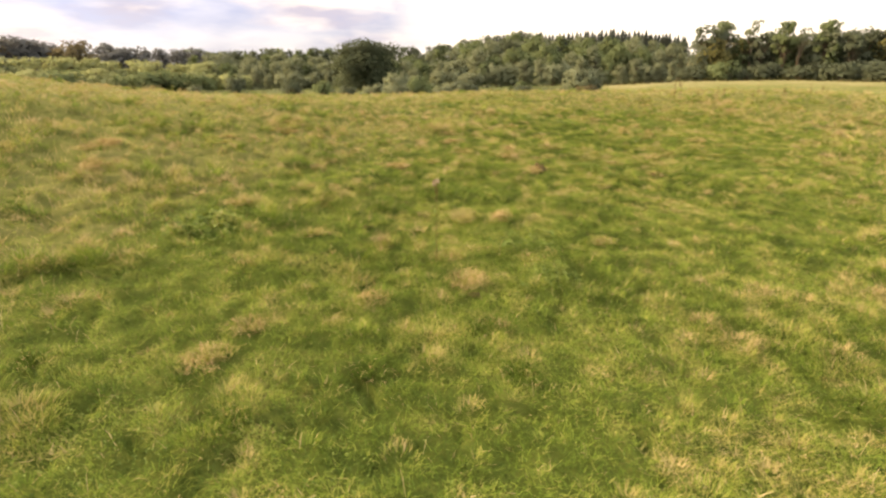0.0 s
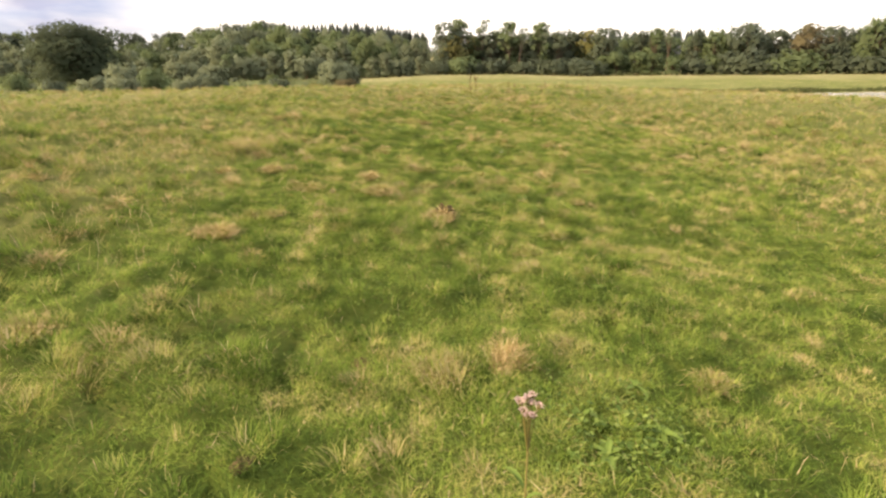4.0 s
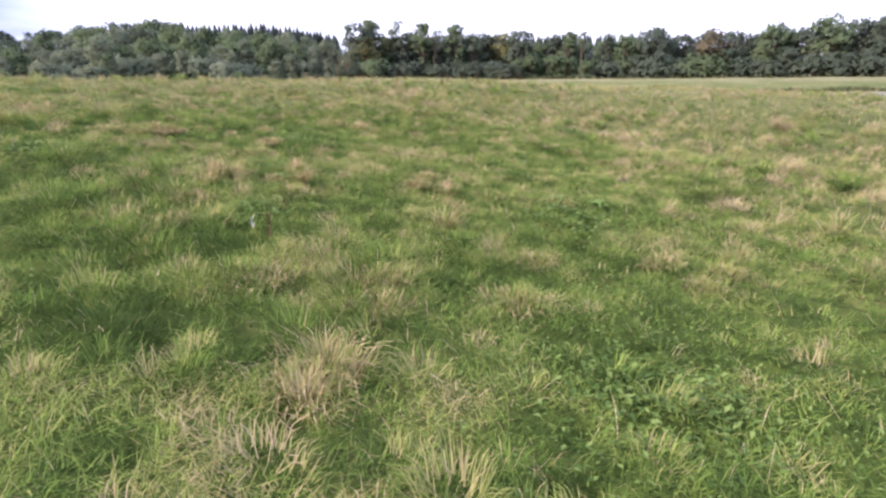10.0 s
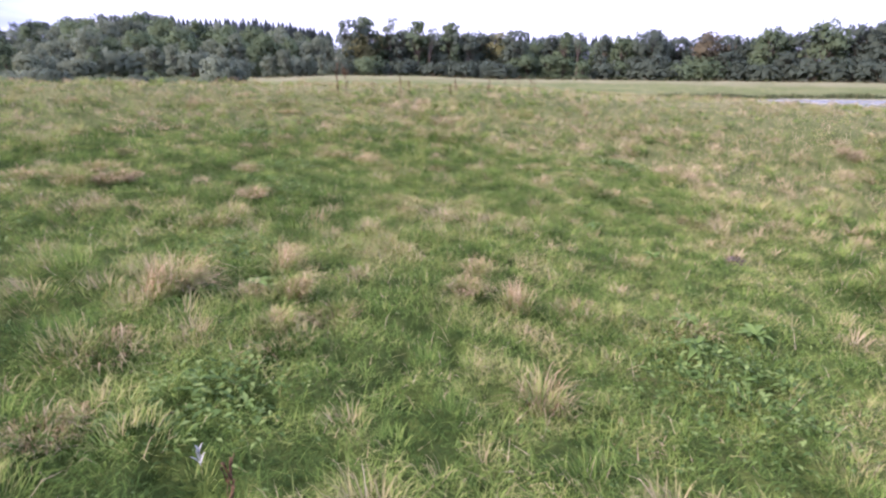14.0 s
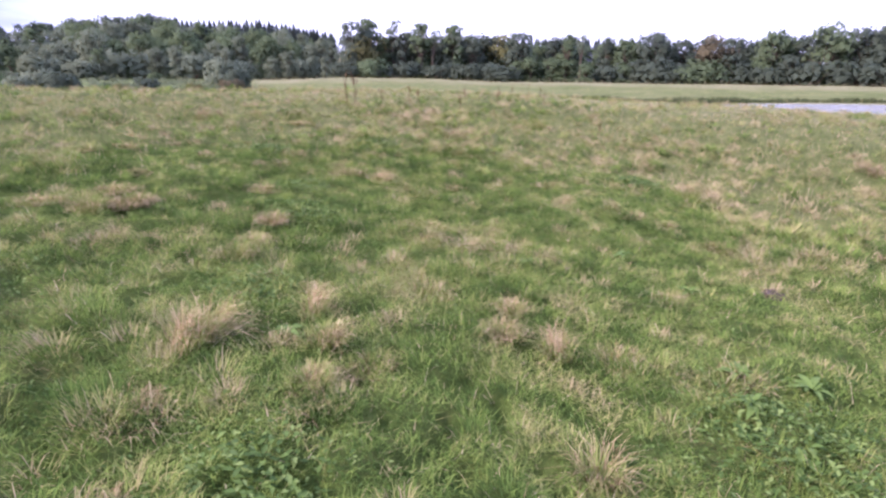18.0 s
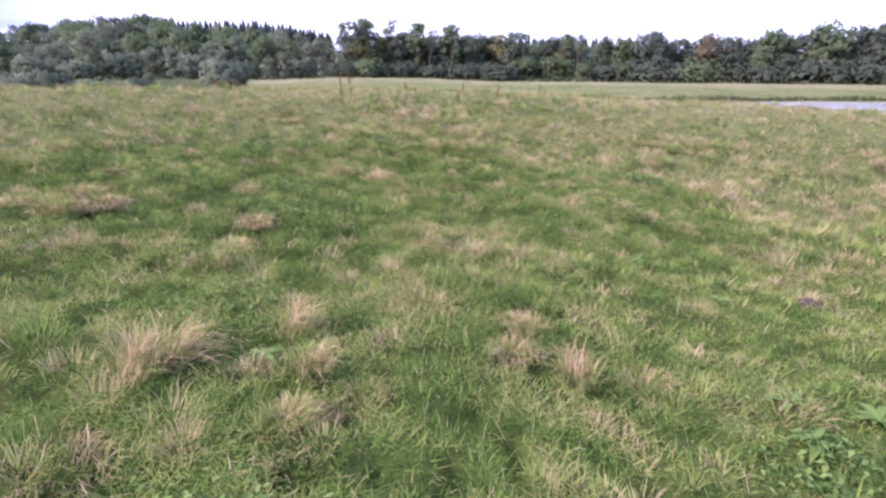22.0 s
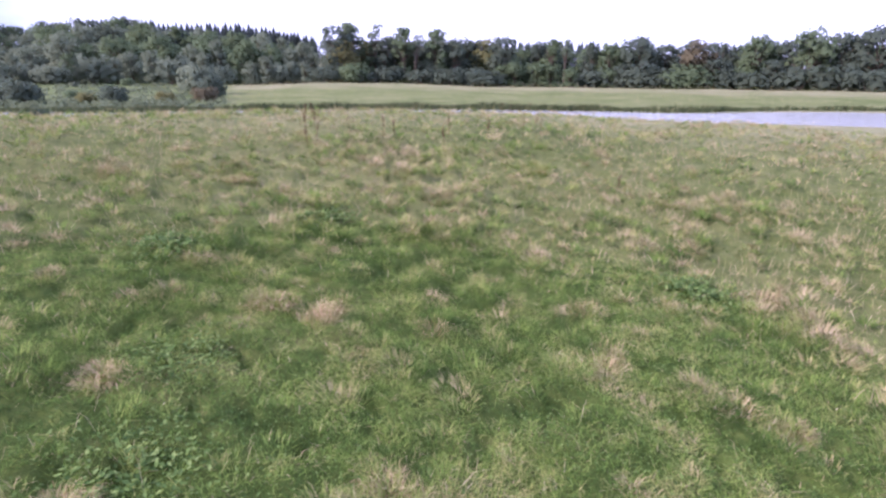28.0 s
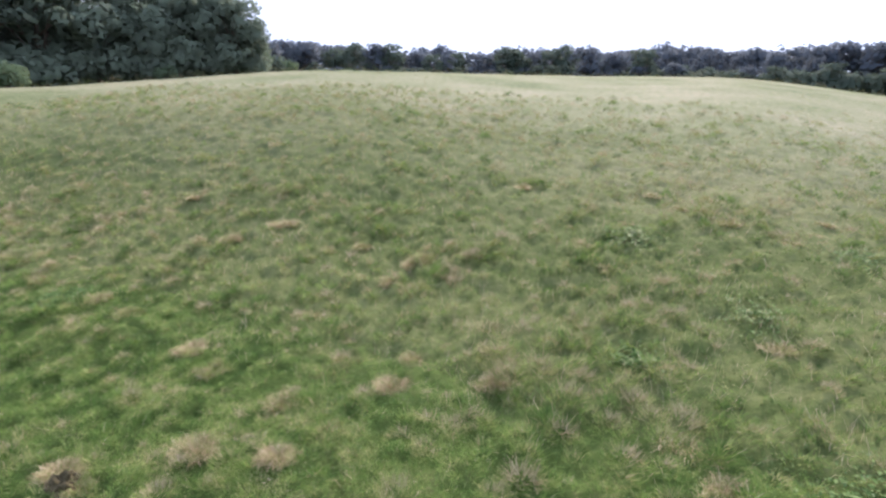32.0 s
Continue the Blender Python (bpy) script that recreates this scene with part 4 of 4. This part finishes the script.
# woods to the west, distance haze painted into their blue leaf colour
wood(-45, -22, 196, 1.25, ["bush_pale", "bush_green", "oak_pale", "bush_pale"], 0.30, 0.46, "young trees by the lake", 5, 1.3)
wood(-46, -24, 212, 1.4, ["oak_pale", "oak_grey", "oak_pale", "oak_pale"], 0.58, 0.70, "young trees by the lake", 6, 1.3)
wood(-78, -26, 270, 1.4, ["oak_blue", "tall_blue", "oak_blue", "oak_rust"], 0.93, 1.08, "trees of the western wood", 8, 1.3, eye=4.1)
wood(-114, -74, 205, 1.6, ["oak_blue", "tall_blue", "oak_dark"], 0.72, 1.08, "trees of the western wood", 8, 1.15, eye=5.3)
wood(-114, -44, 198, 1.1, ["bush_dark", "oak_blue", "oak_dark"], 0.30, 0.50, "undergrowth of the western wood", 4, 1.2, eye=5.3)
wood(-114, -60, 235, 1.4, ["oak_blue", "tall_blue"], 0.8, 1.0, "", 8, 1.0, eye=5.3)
leaves = sorted({c[3] for c in behind})
bv, bf = together([c[:2] for c in behind])
back_mesh = foliage_mesh("woods_behind", (bv, bf, np.concatenate([c[2] for c in behind])), LEAF[leaves[0]])
for leaf in leaves[1:]:
    back_mesh.materials.append(LEAF[leaf])
back_mesh.polygons.foreach_set("material_index", np.concatenate([np.full(len(c[1]), leaves.index(c[3]), np.int32) for c in behind]))
tagged(new("woods_behind", back_mesh), "closed mixed wood on the hill behind the wood's edge", "woods", kind="stuff")

# the depth of the woods behind, tree upon tree, in the haze-blue leaf colour
far_rng = np.random.RandomState(21)
lobes = []
for a in np.arange(-115, 80, 0.55):
    el = float(np.interp(a, SKYLINE[:, 0], SKYLINE[:, 1]))
    d = (345 if -30 < a < 24 else 265 if a < -60 else 300) + far_rng.uniform(-10, 10)
    px, py = at(a, d)
    foot = ground_at(px, py)
    top = (3.6 if a > -60 else 5.2) + d * math.tan(radians(el * (far_rng.uniform(0.62, 0.80) if a > -28 else far_rng.uniform(0.80, 0.96)))) - foot
    for f in np.arange(2.0, max(top, 3.0), 3.2):
        lobes.append((px + far_rng.uniform(-1, 1), py + far_rng.uniform(-1, 1), foot + f - 1.5, 3.0))
tagged(new("far_woods", foliage_mesh("far_woods", leaf_cloud(far_rng, lobes, 36000, 0.85, mould=0.0), LEAF["blue"])), "haze-blue depth of the distant mixed woods", "woods", kind="stuff")

# the close copse at the field's south-west edge
for az, d, h in ((-113.5, 74, 8.4), (-116, 76, 10.0), (-119.2, 74, 10.6), (-122.0, 82, 9.0), (-124.5, 72, 10.6), (-128.5, 70, 10.8), (-132.5, 68, 10.8), (-137, 70, 11), (-121, 88, 10.8), (-127, 86, 11.4)):
    tx, ty = at(az, d)
    plant("near_oak", tx, ty, h, "copse at the field's edge", 1.15)
for az, d, h in ((-110.5, 80, 2.6), (-109, 84, 2.2), (-112, 77, 3.0), (-131, 60, 2.4), (-134, 60, 2.6), (-119.5, 68, 1.6), (-103.5, 95, 1.5), (-102, 100, 2.0), (-105.5, 92, 1.2)):
    tx, ty = at(az, d)
    plant(tree_rng.choice(["bush_green", "bush_dark"]), tx, ty, h, "shrubs at the field's edge")

# low scrub and tall herbs of the marsh
scrub = []
for k in range(2200):
    az = far_rng.uniform(-40, 14)
    d = float(land(np.array([az]))[3][0]) + 1 + 100 * far_rng.rand() ** 1.5
    px, py = at(az, d)
    r = far_rng.uniform(0.5, 1.2)
    scrub.append((px, py, ground_at(px, py) + far_rng.uniform(-0.45, 0.05), r))
tagged(new("marsh_scrub", foliage_mesh("marsh_scrub", leaf_cloud(far_rng, scrub, 52000, 0.25, mould=0.0), LEAF["marsh"])), "grey-green scrub and tall herbs of the marsh", "scrub", kind="stuff")

# shrubs and willows of the marsh
for az, d, h, kind in ((12.0, 128, 7.5, "bush_grey"), (13.2, 110, 4.6, "bush_dark"), (-6.8, 106, 5.2, "bush_green"), (-11.5, 108, 3.6, "bush_grey"), (-16.5, 128, 4.2, "bush_green"), (-19.5, 140, 4.6, "bush_dark"), (-2.6, 104, 4.2, "bush_grey"), (12.6, 100, 2.8, "bush_rust"), (-8.6, 120, 6.5, "bush_grey"), (-9.5, 103, 4.0, "bush_grey"), (-4.0, 100, 3.4, "bush_grey"), (-1.0, 98, 3.8, "bush_dark"),
                       (5.5, 96, 3.0, "bush_dark"), (3.2, 96, 1.8, "bush_yellow"), (9.2, 97, 2.0, "bush_yellow"), (-6.0, 112, 3.4, "bush_green"), (-14.0, 118, 3.0, "bush_dark"), (-24.0, 165, 5.5, "bush_dark"), (-39.5, 150, 4.4, "bush_green"), (-28, 170, 3.0, "bush_grey")):
    tx, ty = at(az, d)
    plant(kind, tx, ty, h, "shrubs of the marsh", 0.75 if h > 4 else 1.0)
for k in range(20):
    az = tree_rng.uniform(-22, 14)
    d = tree_rng.uniform(1.0, 1.0) * tree_rng.uniform(112, 185) + max(0, -az) * 1.2
    tx, ty = at(az, d)
    plant(tree_rng.choice(["bush_grey", "bush_grey", "bush_green"]), tx, ty, tree_rng.uniform(1.2, 2.6), "shrubs of the marsh", tree_rng.uniform(0.9, 1.3))
for k in range(22):
    az = tree_rng.uniform(-36, -14)
    d = float(land(np.array([az]))[3][0]) + tree_rng.uniform(3, 14)
    tx, ty = at(az, d)
    plant(tree_rng.choice(["bush_grey", "bush_pale", "bush_green"]), tx, ty, tree_rng.uniform(1.2, 2.6), "shrubs of the marsh", 1.2)
for az, d, h in ((-0.3, 44, 0.75), (-2.5, 47, 0.5), (-16, 52, 0.7), (-14, 50, 0.55), (-21, 55, 0.7), (6, 40, 0.5), (-24, 56, 0.8), (-27, 58, 0.7), (-19, 54, 0.6), (-29, 60, 0.6), (-8, 46, 0.5), (-5.5, 46, 0.95), (-5.0, 46.2, 0.85)):
    tx, ty = at(az, d)
    plant("sorrel" if -6 < az < -4.5 else "dark_weed" if az == -0.3 else "weed", tx, ty, h, "weed clumps on the brow", 1.7 if az == -0.3 else 1.0)
for root in TEMPLATES.values():
    for o in (*root.children_recursive, root):
        bpy.data.objects.remove(o)


# ---- things on the pasture ----
def settle(ob, x, y, turn=0.0, sink=0.01, s=1.0):
    ob.matrix_basis = Matrix.LocRotScale((x, y, ground_at(x, y) - sink), Euler((0, 0, radians(turn))), (s, s, s))
    return ob


def sheaf(rng, n, radius, long, wide, lean, way=None, sway=0.7):
    a, r = rng.uniform(0, 2 * np.pi, n), np.sqrt(rng.rand(n))
    turn, pull = rng.uniform(0, 6.28, 2), rng.uniform(0.15, 0.30, 2)
    uneven = 0.85 + pull[0] * np.sin(2 * a + turn[0]) + pull[1] * np.sin(3 * a + turn[1])
    x, y = np.cos(a) * r * radius * uneven, np.sin(a) * r * radius * uneven
    go = a + rng.normal(0, 1.1, n) if way is None else way + rng.normal(0, sway, n)
    tilt = np.clip(lean * (0.45 + 0.7 * r) + np.abs(rng.normal(0, 0.22, n)), 0, 1.5)
    return blades(x, y, np.zeros(n), long * rng.uniform(0.6, 1.2, n), wide * rng.uniform(0.6, 1.3, n), tilt, go, rng, 1.6)


def tussock(seed, x, y, radius, long, dry=0.6, way=None, lean=0.9, label="dry straw-coloured grass tussock in the pasture", many=560, wide=0.0042, tone=(0.25, 0.6)):
    rng = np.random.RandomState(seed)
    root = tagged(new("grass_tussock"), label, "grass tussock", "grass tussocks in the pasture")
    k = int(many * dry)
    part("dry_tuft", mesh_of("dry_tuft", *sheaf(rng, k, radius, long, wide, lean, way), M_STRAW), root, "bleached straw blades")
    gm = mesh_of("green_tuft", *sheaf(rng, many - k, radius * 1.15, long * 0.7, 0.006, 0.8), M_GREEN)
    gm.attributes.new("tone", "FLOAT", "POINT").data.foreach_set("value", np.repeat(rng.uniform(*tone, many - k), 5).astype(np.float32))
    part("green_tuft", gm, root, "green blades at the foot")
    return settle(root, x, y)


def leaf_shape(long, wide, lift, droop, steps=5):
    """One broad leaf with a folded midrib, along +x: vertices and quads."""
    vs, fs = [], []
    for i in range(steps + 1):
        t = i / steps
        w = wide * math.sin(math.pi * min(1.0, t * 0.92 + 0.06)) ** 0.8 * (1 - 0.25 * t) * (1 + 0.12 * (i % 2))
        z = lift * t - droop * t * t
        vs += [(long * t, -w / 2, z + 0.22 * w), (long * t, 0, z), (long * t, w / 2, z + 0.22 * w)]
    for i in range(steps):
        for q in (0, 1):
            a = i * 3 + q
            fs.append((a, a + 3, a + 4, a + 1))
    return vs, fs


ROSETTE_LEAVES = [mesh_of("leaf", *leaf_shape(l, w, h, d), M_WEED, True) for l, w, h, d in ((0.16, 0.055, 0.09, 0.09), (0.13, 0.05, 0.11, 0.08), (0.20, 0.06, 0.10, 0.12))]


def rosette(seed, x, y, s=1.0, leaves=9, label="broad-leaved dock plant with green leaves in the grass"):
    r = random.Random(seed)
    root = tagged(new("dock_plant"), label, "dock plant", "dock plants in the pasture")
    for k in range(leaves):
        ob = part("leaf", r.choice(ROSETTE_LEAVES), root)
        q = r.uniform(0.7, 1.15)
        ob.matrix_basis = Matrix.LocRotScale((r.uniform(-0.02, 0.02), r.uniform(-0.02, 0.02), 0.02), Euler((r.uniform(-0.3, 0.3), r.uniform(-0.35, 0.1), 6.283 * k / leaves + r.uniform(-0.3, 0.3))), (q, q, q))
    return settle(root, x, y, r.uniform(0, 360), -0.015, s)


def thistle(x, y, tall=0.62):
    r = random.Random(3)
    root = tagged(new("thistle"), "tall thistle gone to seed with pinkish-white fluffy heads", "thistle")
    top = Vector((0.02, 0.01, tall * 0.8))
    stem = part("stem", mesh_of("stem", *tube([(0, 0, -0.03), (0.01, 0, tall * 0.4), top], [0.007, 0.006, 0.004], 6), M_STEM, True), root, "yellowish ribbed stem")
    for k in range(9):
        a, q = 2.4 * k, 0.010 + 0.036 * r.random()
        tip = Vector((math.cos(a) * q, math.sin(a) * q, tall * r.uniform(0.93, 1.0)))
        part("twig", mesh_of("twig", *tube([top * 0.92, (top * 0.4 + tip * 0.6), tip], [0.003, 0.0025, 0.002], 5), M_STEM, True), root)
        head = part("flower_head", mesh_of("flower_head", *tube([(0, 0, -0.012), (0, 0, -0.004), (0, 0, 0.008)], [0.004, 0.011, 0.007], 7), M_STEM, True), root, "small thistle head with pale down")
        head.location = tip
        dn = np.random.RandomState(k)
        n = 46
        part("down", mesh_of("down", *sheaf(dn, n, 0.006, 0.023, 0.004, 1.2), M_FLUFF), head, "pinkish-white seed down").location = (0, 0, 0.004)
    for k in range(7):
        ob = part("leaf", ROSETTE_LEAVES[k % 2], root, "withered narrow leaf")
        ob.matrix_basis = Matrix.LocRotScale((0, 0, tall * (0.1 + 0.08 * k)), Euler((0, -0.3, 2.4 * k)), (0.75, 0.5, 0.9))
    return settle(root, x, y)


def dead_stalk(seed, x, y, tall):
    """A dead dock: upright stem, side shoots with clustered seeds."""
    r = random.Random(seed)
    root = tagged(new("dead_dock_stalk"), "tall brown dead dock stalk with seed spikes", "weed stalk", "dead weed stalks on the brow")
    bend = r.uniform(-0.08, 0.08)
    part("stem", mesh_of("stem", *tube([(0, 0, -0.05), (bend * 0.3, 0, tall * 0.5), (bend, bend * 0.5, tall)], [0.006 * min(1, tall * 1.2), 0.004 * min(1, tall * 1.2), 0.002], 6), M_STALK, True), root, "dark brown upright stem")
    for k in range(r.randint(3, 6)):
        z, a = tall * r.uniform(0.4, 0.95), r.uniform(0, 6.28)
        l = tall * r.uniform(0.15, 0.32)
        p0 = Vector((bend * z / tall, 0, z - l * 0.5))
        p1 = p0 + Vector((math.cos(a) * l * 0.3, math.sin(a) * l * 0.3, l))
        v, f = tube([p0, p0.lerp(p1, 0.35), p0.lerp(p1, 0.7), p1], [0.003, 0.008 * min(1, tall * 1.2), 0.007 * min(1, tall * 1.2), 0.002], 6)
        v = [(q[0] + r.uniform(-0.006, 0.006), q[1] + r.uniform(-0.006, 0.006), q[2]) for q in v]
        part("seed_spike", mesh_of("seed_spike", v, f, M_STALK), root)
    return settle(root, x, y, r.uniform(0, 360))


def lump(name, label, category, x, y, rx, ry, h, material, seed, group=""):
    """A low rough heap."""
    bm = bmesh.new()
    bmesh.ops.create_icosphere(bm, subdivisions=4, radius=1.0)
    for v in bm.verts:
        k = 1 + 0.5 * (noise.noise(v.co * 2.1 + Vector((seed, 0, 0)))) + 0.22 * noise.noise(v.co * 6.0 + Vector((0, seed, 0)))
        v.co = Vector((v.co.x * rx * k, v.co.y * ry * k, max(v.co.z, -0.3) * h * k))
    me = bpy.data.meshes.new(name)
    bm.to_mesh(me)
    bm.free()
    me.materials.append(material)
    ob = tagged(new(name, me), label, category, group)
    return settle(ob, x, y, seed * 77)


thistle(-0.11, 6.48, 1.02)
for k, (x, y, r, l, dry, way, lean, lab) in enumerate((
        (5.90, 18.22, 0.06, 0.50, 0.5, 0.30, 1.35, "long blond grass tuft combed over to one side"), (5.74, 18.12, 0.13, 0.30, 0.7, 0.6, 0.8, "brownish upright grass tuft with bleached tips"),
        (8.44, 19.66, 0.20, 0.26, 0.7, -0.3, 1.45, "matted dry grass mound with bleached blades"),
        (9.42, 19.13, 0.18, 0.24, 0.5, 0.9, 1.3, ""), (4.07, 13.06, 0.16, 0.24, 0.45, None, 1.25, ""),
        (0.80, 8.10, 0.16, 0.26, 0.75, 0.5, 1.1, ""), 
        (14.56, 20.48, 0.30, 0.26, 0.8, None, 1.2, ""), (6.30, 17.45, 0.12, 0.20, 0.3, 0.2, 1.3, ""),
        (8.05, 17.73, 0.12, 0.24, 0.5, 1.2, 1.2, ""), (9.3, 22.4, 0.2, 0.3, 0.6, 0.4, 1.0, ""), (0.25, 6.05, 0.22, 0.24, 0.7, None, 1.2, ""), (-0.9, 5.5, 0.22, 0.24, 0.8, 0.2, 1.3, ""), 
        (5.1, 13.4, 0.18, 0.22, 0.5, None, 1.35, ""), (2.10, 12.05, 0.18, 0.16, 0.35, None, 1.2, "dark green grass tussock round a soil heap"))):
    tussock(300 + k, x, y, r, l, dry, way, lean, lab or "dry straw-coloured grass tussock in the pasture", 260 if k < 2 else 480)
for k, (x, y, r) in enumerate(((0.27, 8.24, 0.22), (-2.47, 9.76, 0.26), (-0.34, 12.49, 0.22), (2.41, 10.31, 0.16), (-2.08, 4.26, 0.2), (-1.89, 4.86, 0.2), (3.76, 14.8, 0.18), (6.69, 20.15, 0.18), (8.75, 20.05, 0.2), (5.15, 16.98, 0.14), (7.78, 17.53, 0.14),
                               (8.97, 19.08, 0.12), (9.25, 19.6, 0.14), (11.66, 18.19, 0.2), (14.0, 20.4, 0.26))):
    tussock(800 + k, x, y, r, 0.17, 0.55, None, 1.3, "matted brownish dry grass in the pasture", 520)
for k, (x, y, r) in enumerate(((-4.53, 15.37, 0.3), (-7.04, 11.29, 0.34), (3.04, 22.36, 0.3), (5.81, 21.63, 0.2), (5.4, 21.52, 0.18), (2.25, 19.07, 0.24), (1.84, 22.49, 0.16), (-6.95, 11.5, 0.26), (-6.44, 10.15, 0.22), (-4.16, 15.15, 0.24), (-3.38, 14.77, 0.22),
                               (-0.98, 11.82, 0.2), (0.18, 15.31, 0.16), (0.13, 16.82, 0.22), (1.52, 13.16, 0.22), (1.89, 11.71, 0.18), (-9.53, 17.9, 0.24), (-9.7, 7.56, 0.2), (1.68, 14.2, 0.14))):
    tussock(840 + k, x, y, r * 1.05, 0.23, 0.30 if k == 4 else 0.85 if k in (2, 3) else 0.62, None, 1.05, "rusty straw-coloured tuft of dead grass in the pasture", 900, 0.0052)
# soft half-dry tufts along the walk, then those farther out
for k, (x, y) in enumerate(((3.84, 14.14), (5.97, 14.92), (5.39, 17.6), (4.63, 12.21), (4.02, 11.77), (3.36, 13.94), (2.57, 13.66), (5.3, 14.21), (2.97, 14.87), (8.74, 14.38), (6.18, 15.24), (5.46, 15.49), (8.28, 14.25), (10.37, 15.09), (6.78, 14.6), (8.4, 14.68), (7.43, 15.16),
                            (0.03, 6.7), (2.19, 7.42), (-1.87, 7.42), (-1.04, 5.97), (3.11, 10.68), (6.46, 19.76), (7.63, 18.4), (6.71, 17.52), (8.31, 16.9), (12.04, 21.35), (9.63, 17.43), (8.83, 16.32), (12.32, 18.22), (11.76, 18.98))):
    tussock(900 + k, x, y, 0.13 + 0.05 * (k % 3), 0.19, 0.28 + 0.07 * (k % 4), None, 1.25, "soft half-dry grass tuft with pale drooping blades", 380)
for k, (x, y) in enumerate(((2.91, 17.22), (5.64, 22.14), (-8.87, 21.55), (7.08, 20.71), (9.01, 22.89), (10.2, 28.59), (5.95, 23.08), (4.94, 21.81), (3.42, 26.78), (7.41, 22.19), (3.46, 23.62), (-4.22, 32.68), (5.48, 25.07), (2.67, 19.86), (1.45, 18.93), (6.2, 26.37), (1.38, 22.08), (-5.33, 26.77), (-3.31, 8.67), (-9.32, 5.4),
                            (-7.59, 21.84), (-5.0, 23.4), (-0.68, 21.03), (-2.18, 13.59), (-1.15, 18.31), (-5.36, 13.8), (-4.54, 16.48), (-6.56, 25.03), (-6.15, 22.55), (0.53, 13.87), (-0.62, 15.54))):
    tussock(940 + k, x, y, 0.17 + 0.05 * (k % 3), 0.20, 0.45 + 0.07 * (k % 4), None, 1.25, "pale brown half-dry grass tuft in the pasture", 560, 0.0052)
for k, (x, y, way) in enumerate(((5.45, 14.35, None), (6.62, 18.26, 0.4), (6.54, 17.82, -1.2), (-0.78, 6.94, 2.4), (7.3, 16.18, None), (7.96, 17.14, 1.0))):
    tussock(980 + k, x, y, 0.17 if k == 0 else 0.10, 0.30, 0.42, way, 0.85, "tall tuft of long pale grass stalks", 300, 0.0034)
# dark tufts added where shaded gaps lie between the tussocks
for k, (x, y) in enumerate(((-1.72, 9.81), (-1.09, 8.92), (-0.07, 8.95), (3.31, 9.54), (-0.34, 7.7), (6.1, 19.99), (-2.5, 10.1), (0.63, 4.21), (-0.69, 4.23), (-3.5, 4.18), (-1.63, 3.5), (0.48, 5.03), (3.33, 10.71), (6.3, 17.24), (5.93, 23.06))):
    tussock(990 + k, x, y, 0.15 + 0.04 * (k % 3), 0.15, 0.10, None, 1.2, "dark green grass tuft standing in for a shaded gap", 420, tone=(0.0, 0.14))
thing_rng = random.Random(9)
for k in range(60):
    a, d = radians(thing_rng.uniform(-115, 70)), thing_rng.uniform(5.5, 30)
    tussock(400 + k, 6.5 + math.sin(a) * d, 16 + math.cos(a) * d, thing_rng.uniform(0.12, 0.28), thing_rng.uniform(0.14, 0.22), thing_rng.uniform(0.3, 0.8), None, thing_rng.uniform(1.0, 1.35), many=180)
for k, (x, y) in enumerate(((1.08, 7.35), (1.30, 7.05), (0.85, 7.0), (1.5, 7.5), (3.50, 12.67), (3.25, 12.45), (3.75, 12.5), (8.55, 16.1), (8.85, 16.35), (8.3, 15.7), (9.1, 16.0), (8.7, 15.6), (2.9, 20.6), (3.3, 20.3), (2.5, 20.2), (3.1, 21.2), (1.4, 9.3), (2.4, 9.0), (5.4, 16.9), (6.35, 18.0), (0.9, 5.9), (8.9, 18.5), (10.2, 18.4), (9.9, 17.4))):
    rosette(500 + k, x, y, thing_rng.uniform(0.5, 0.8), thing_rng.randint(7, 11))
for k, (x, y, h) in enumerate(((13.3, 32.0, 1.15), (13.45, 32.3, 0.95), (13.15, 32.35, 1.05), (13.0, 31.9, 0.7), (15.8, 32.7, 0.6), (16.0, 32.4, 0.75), (15.5, 32.2, 0.55), (16.95, 31.1, 0.8), (17.15, 31.35, 0.65), (17.4, 31.5, 0.85), (18.5, 30.95, 0.85), (18.8, 31.3, 0.6), (19.95, 30.9, 0.85), (20.6, 31.0, 0.8), (21.0, 31.2, 0.7), (14.6, 32.6, 0.5), (16.93, 24.8, 0.5), (26.0, 39.0, 0.8), (30.2, 43.0, 0.9), (33.0, 44.3, 1.0), (5.72, 16.2, 0.3))):
    dead_stalk(600 + k, x, y, h)
lump("molehill", "dark crumbly soil heap thrown up in the grass", "molehill", 2.04, 11.85, 0.17, 0.14, 0.17, M_SOIL, 1, "soil heaps in the pasture")
for k, (x, y, r) in enumerate(((0.32, 5.75, 0.09), (-1.13, 7.78, 0.08), (-0.18, 8.58, 0.09), (6.08, 19.78, 0.06), (3.2, 11.08, 0.08))):
    lump("molehill", "small dark bare soil patch between grass tufts", "molehill", x, y, r, r * 0.75, 0.025, M_SOIL, 2 + k, "soil heaps in the pasture")
for k, (x, y) in enumerate(((10.88, 17.12),)):
    lump("cow_pat", "flat dark dried cow pat in the grass", "cow pat", x, y, 0.12, 0.10, 0.045, M_DUNG, 20 + k, "cow pats in the pasture")
silver = tagged(new("silvery_plant"), "small silvery-white withered plant in the grass", "plant")
for k in range(7):
    leaf = part("leaf", mesh_of("leaf", *leaf_shape(0.045 + 0.006 * (k % 3), 0.014, 0.030, 0.012), M_PALE, True), silver)
    leaf.matrix_basis = Matrix.LocRotScale((0, 0, 0.008 * k), Euler((0, -0.5 - 0.08 * k, 2.4 * k)), None)
settle(silver, 5.675, 16.42, 40, -0.055)
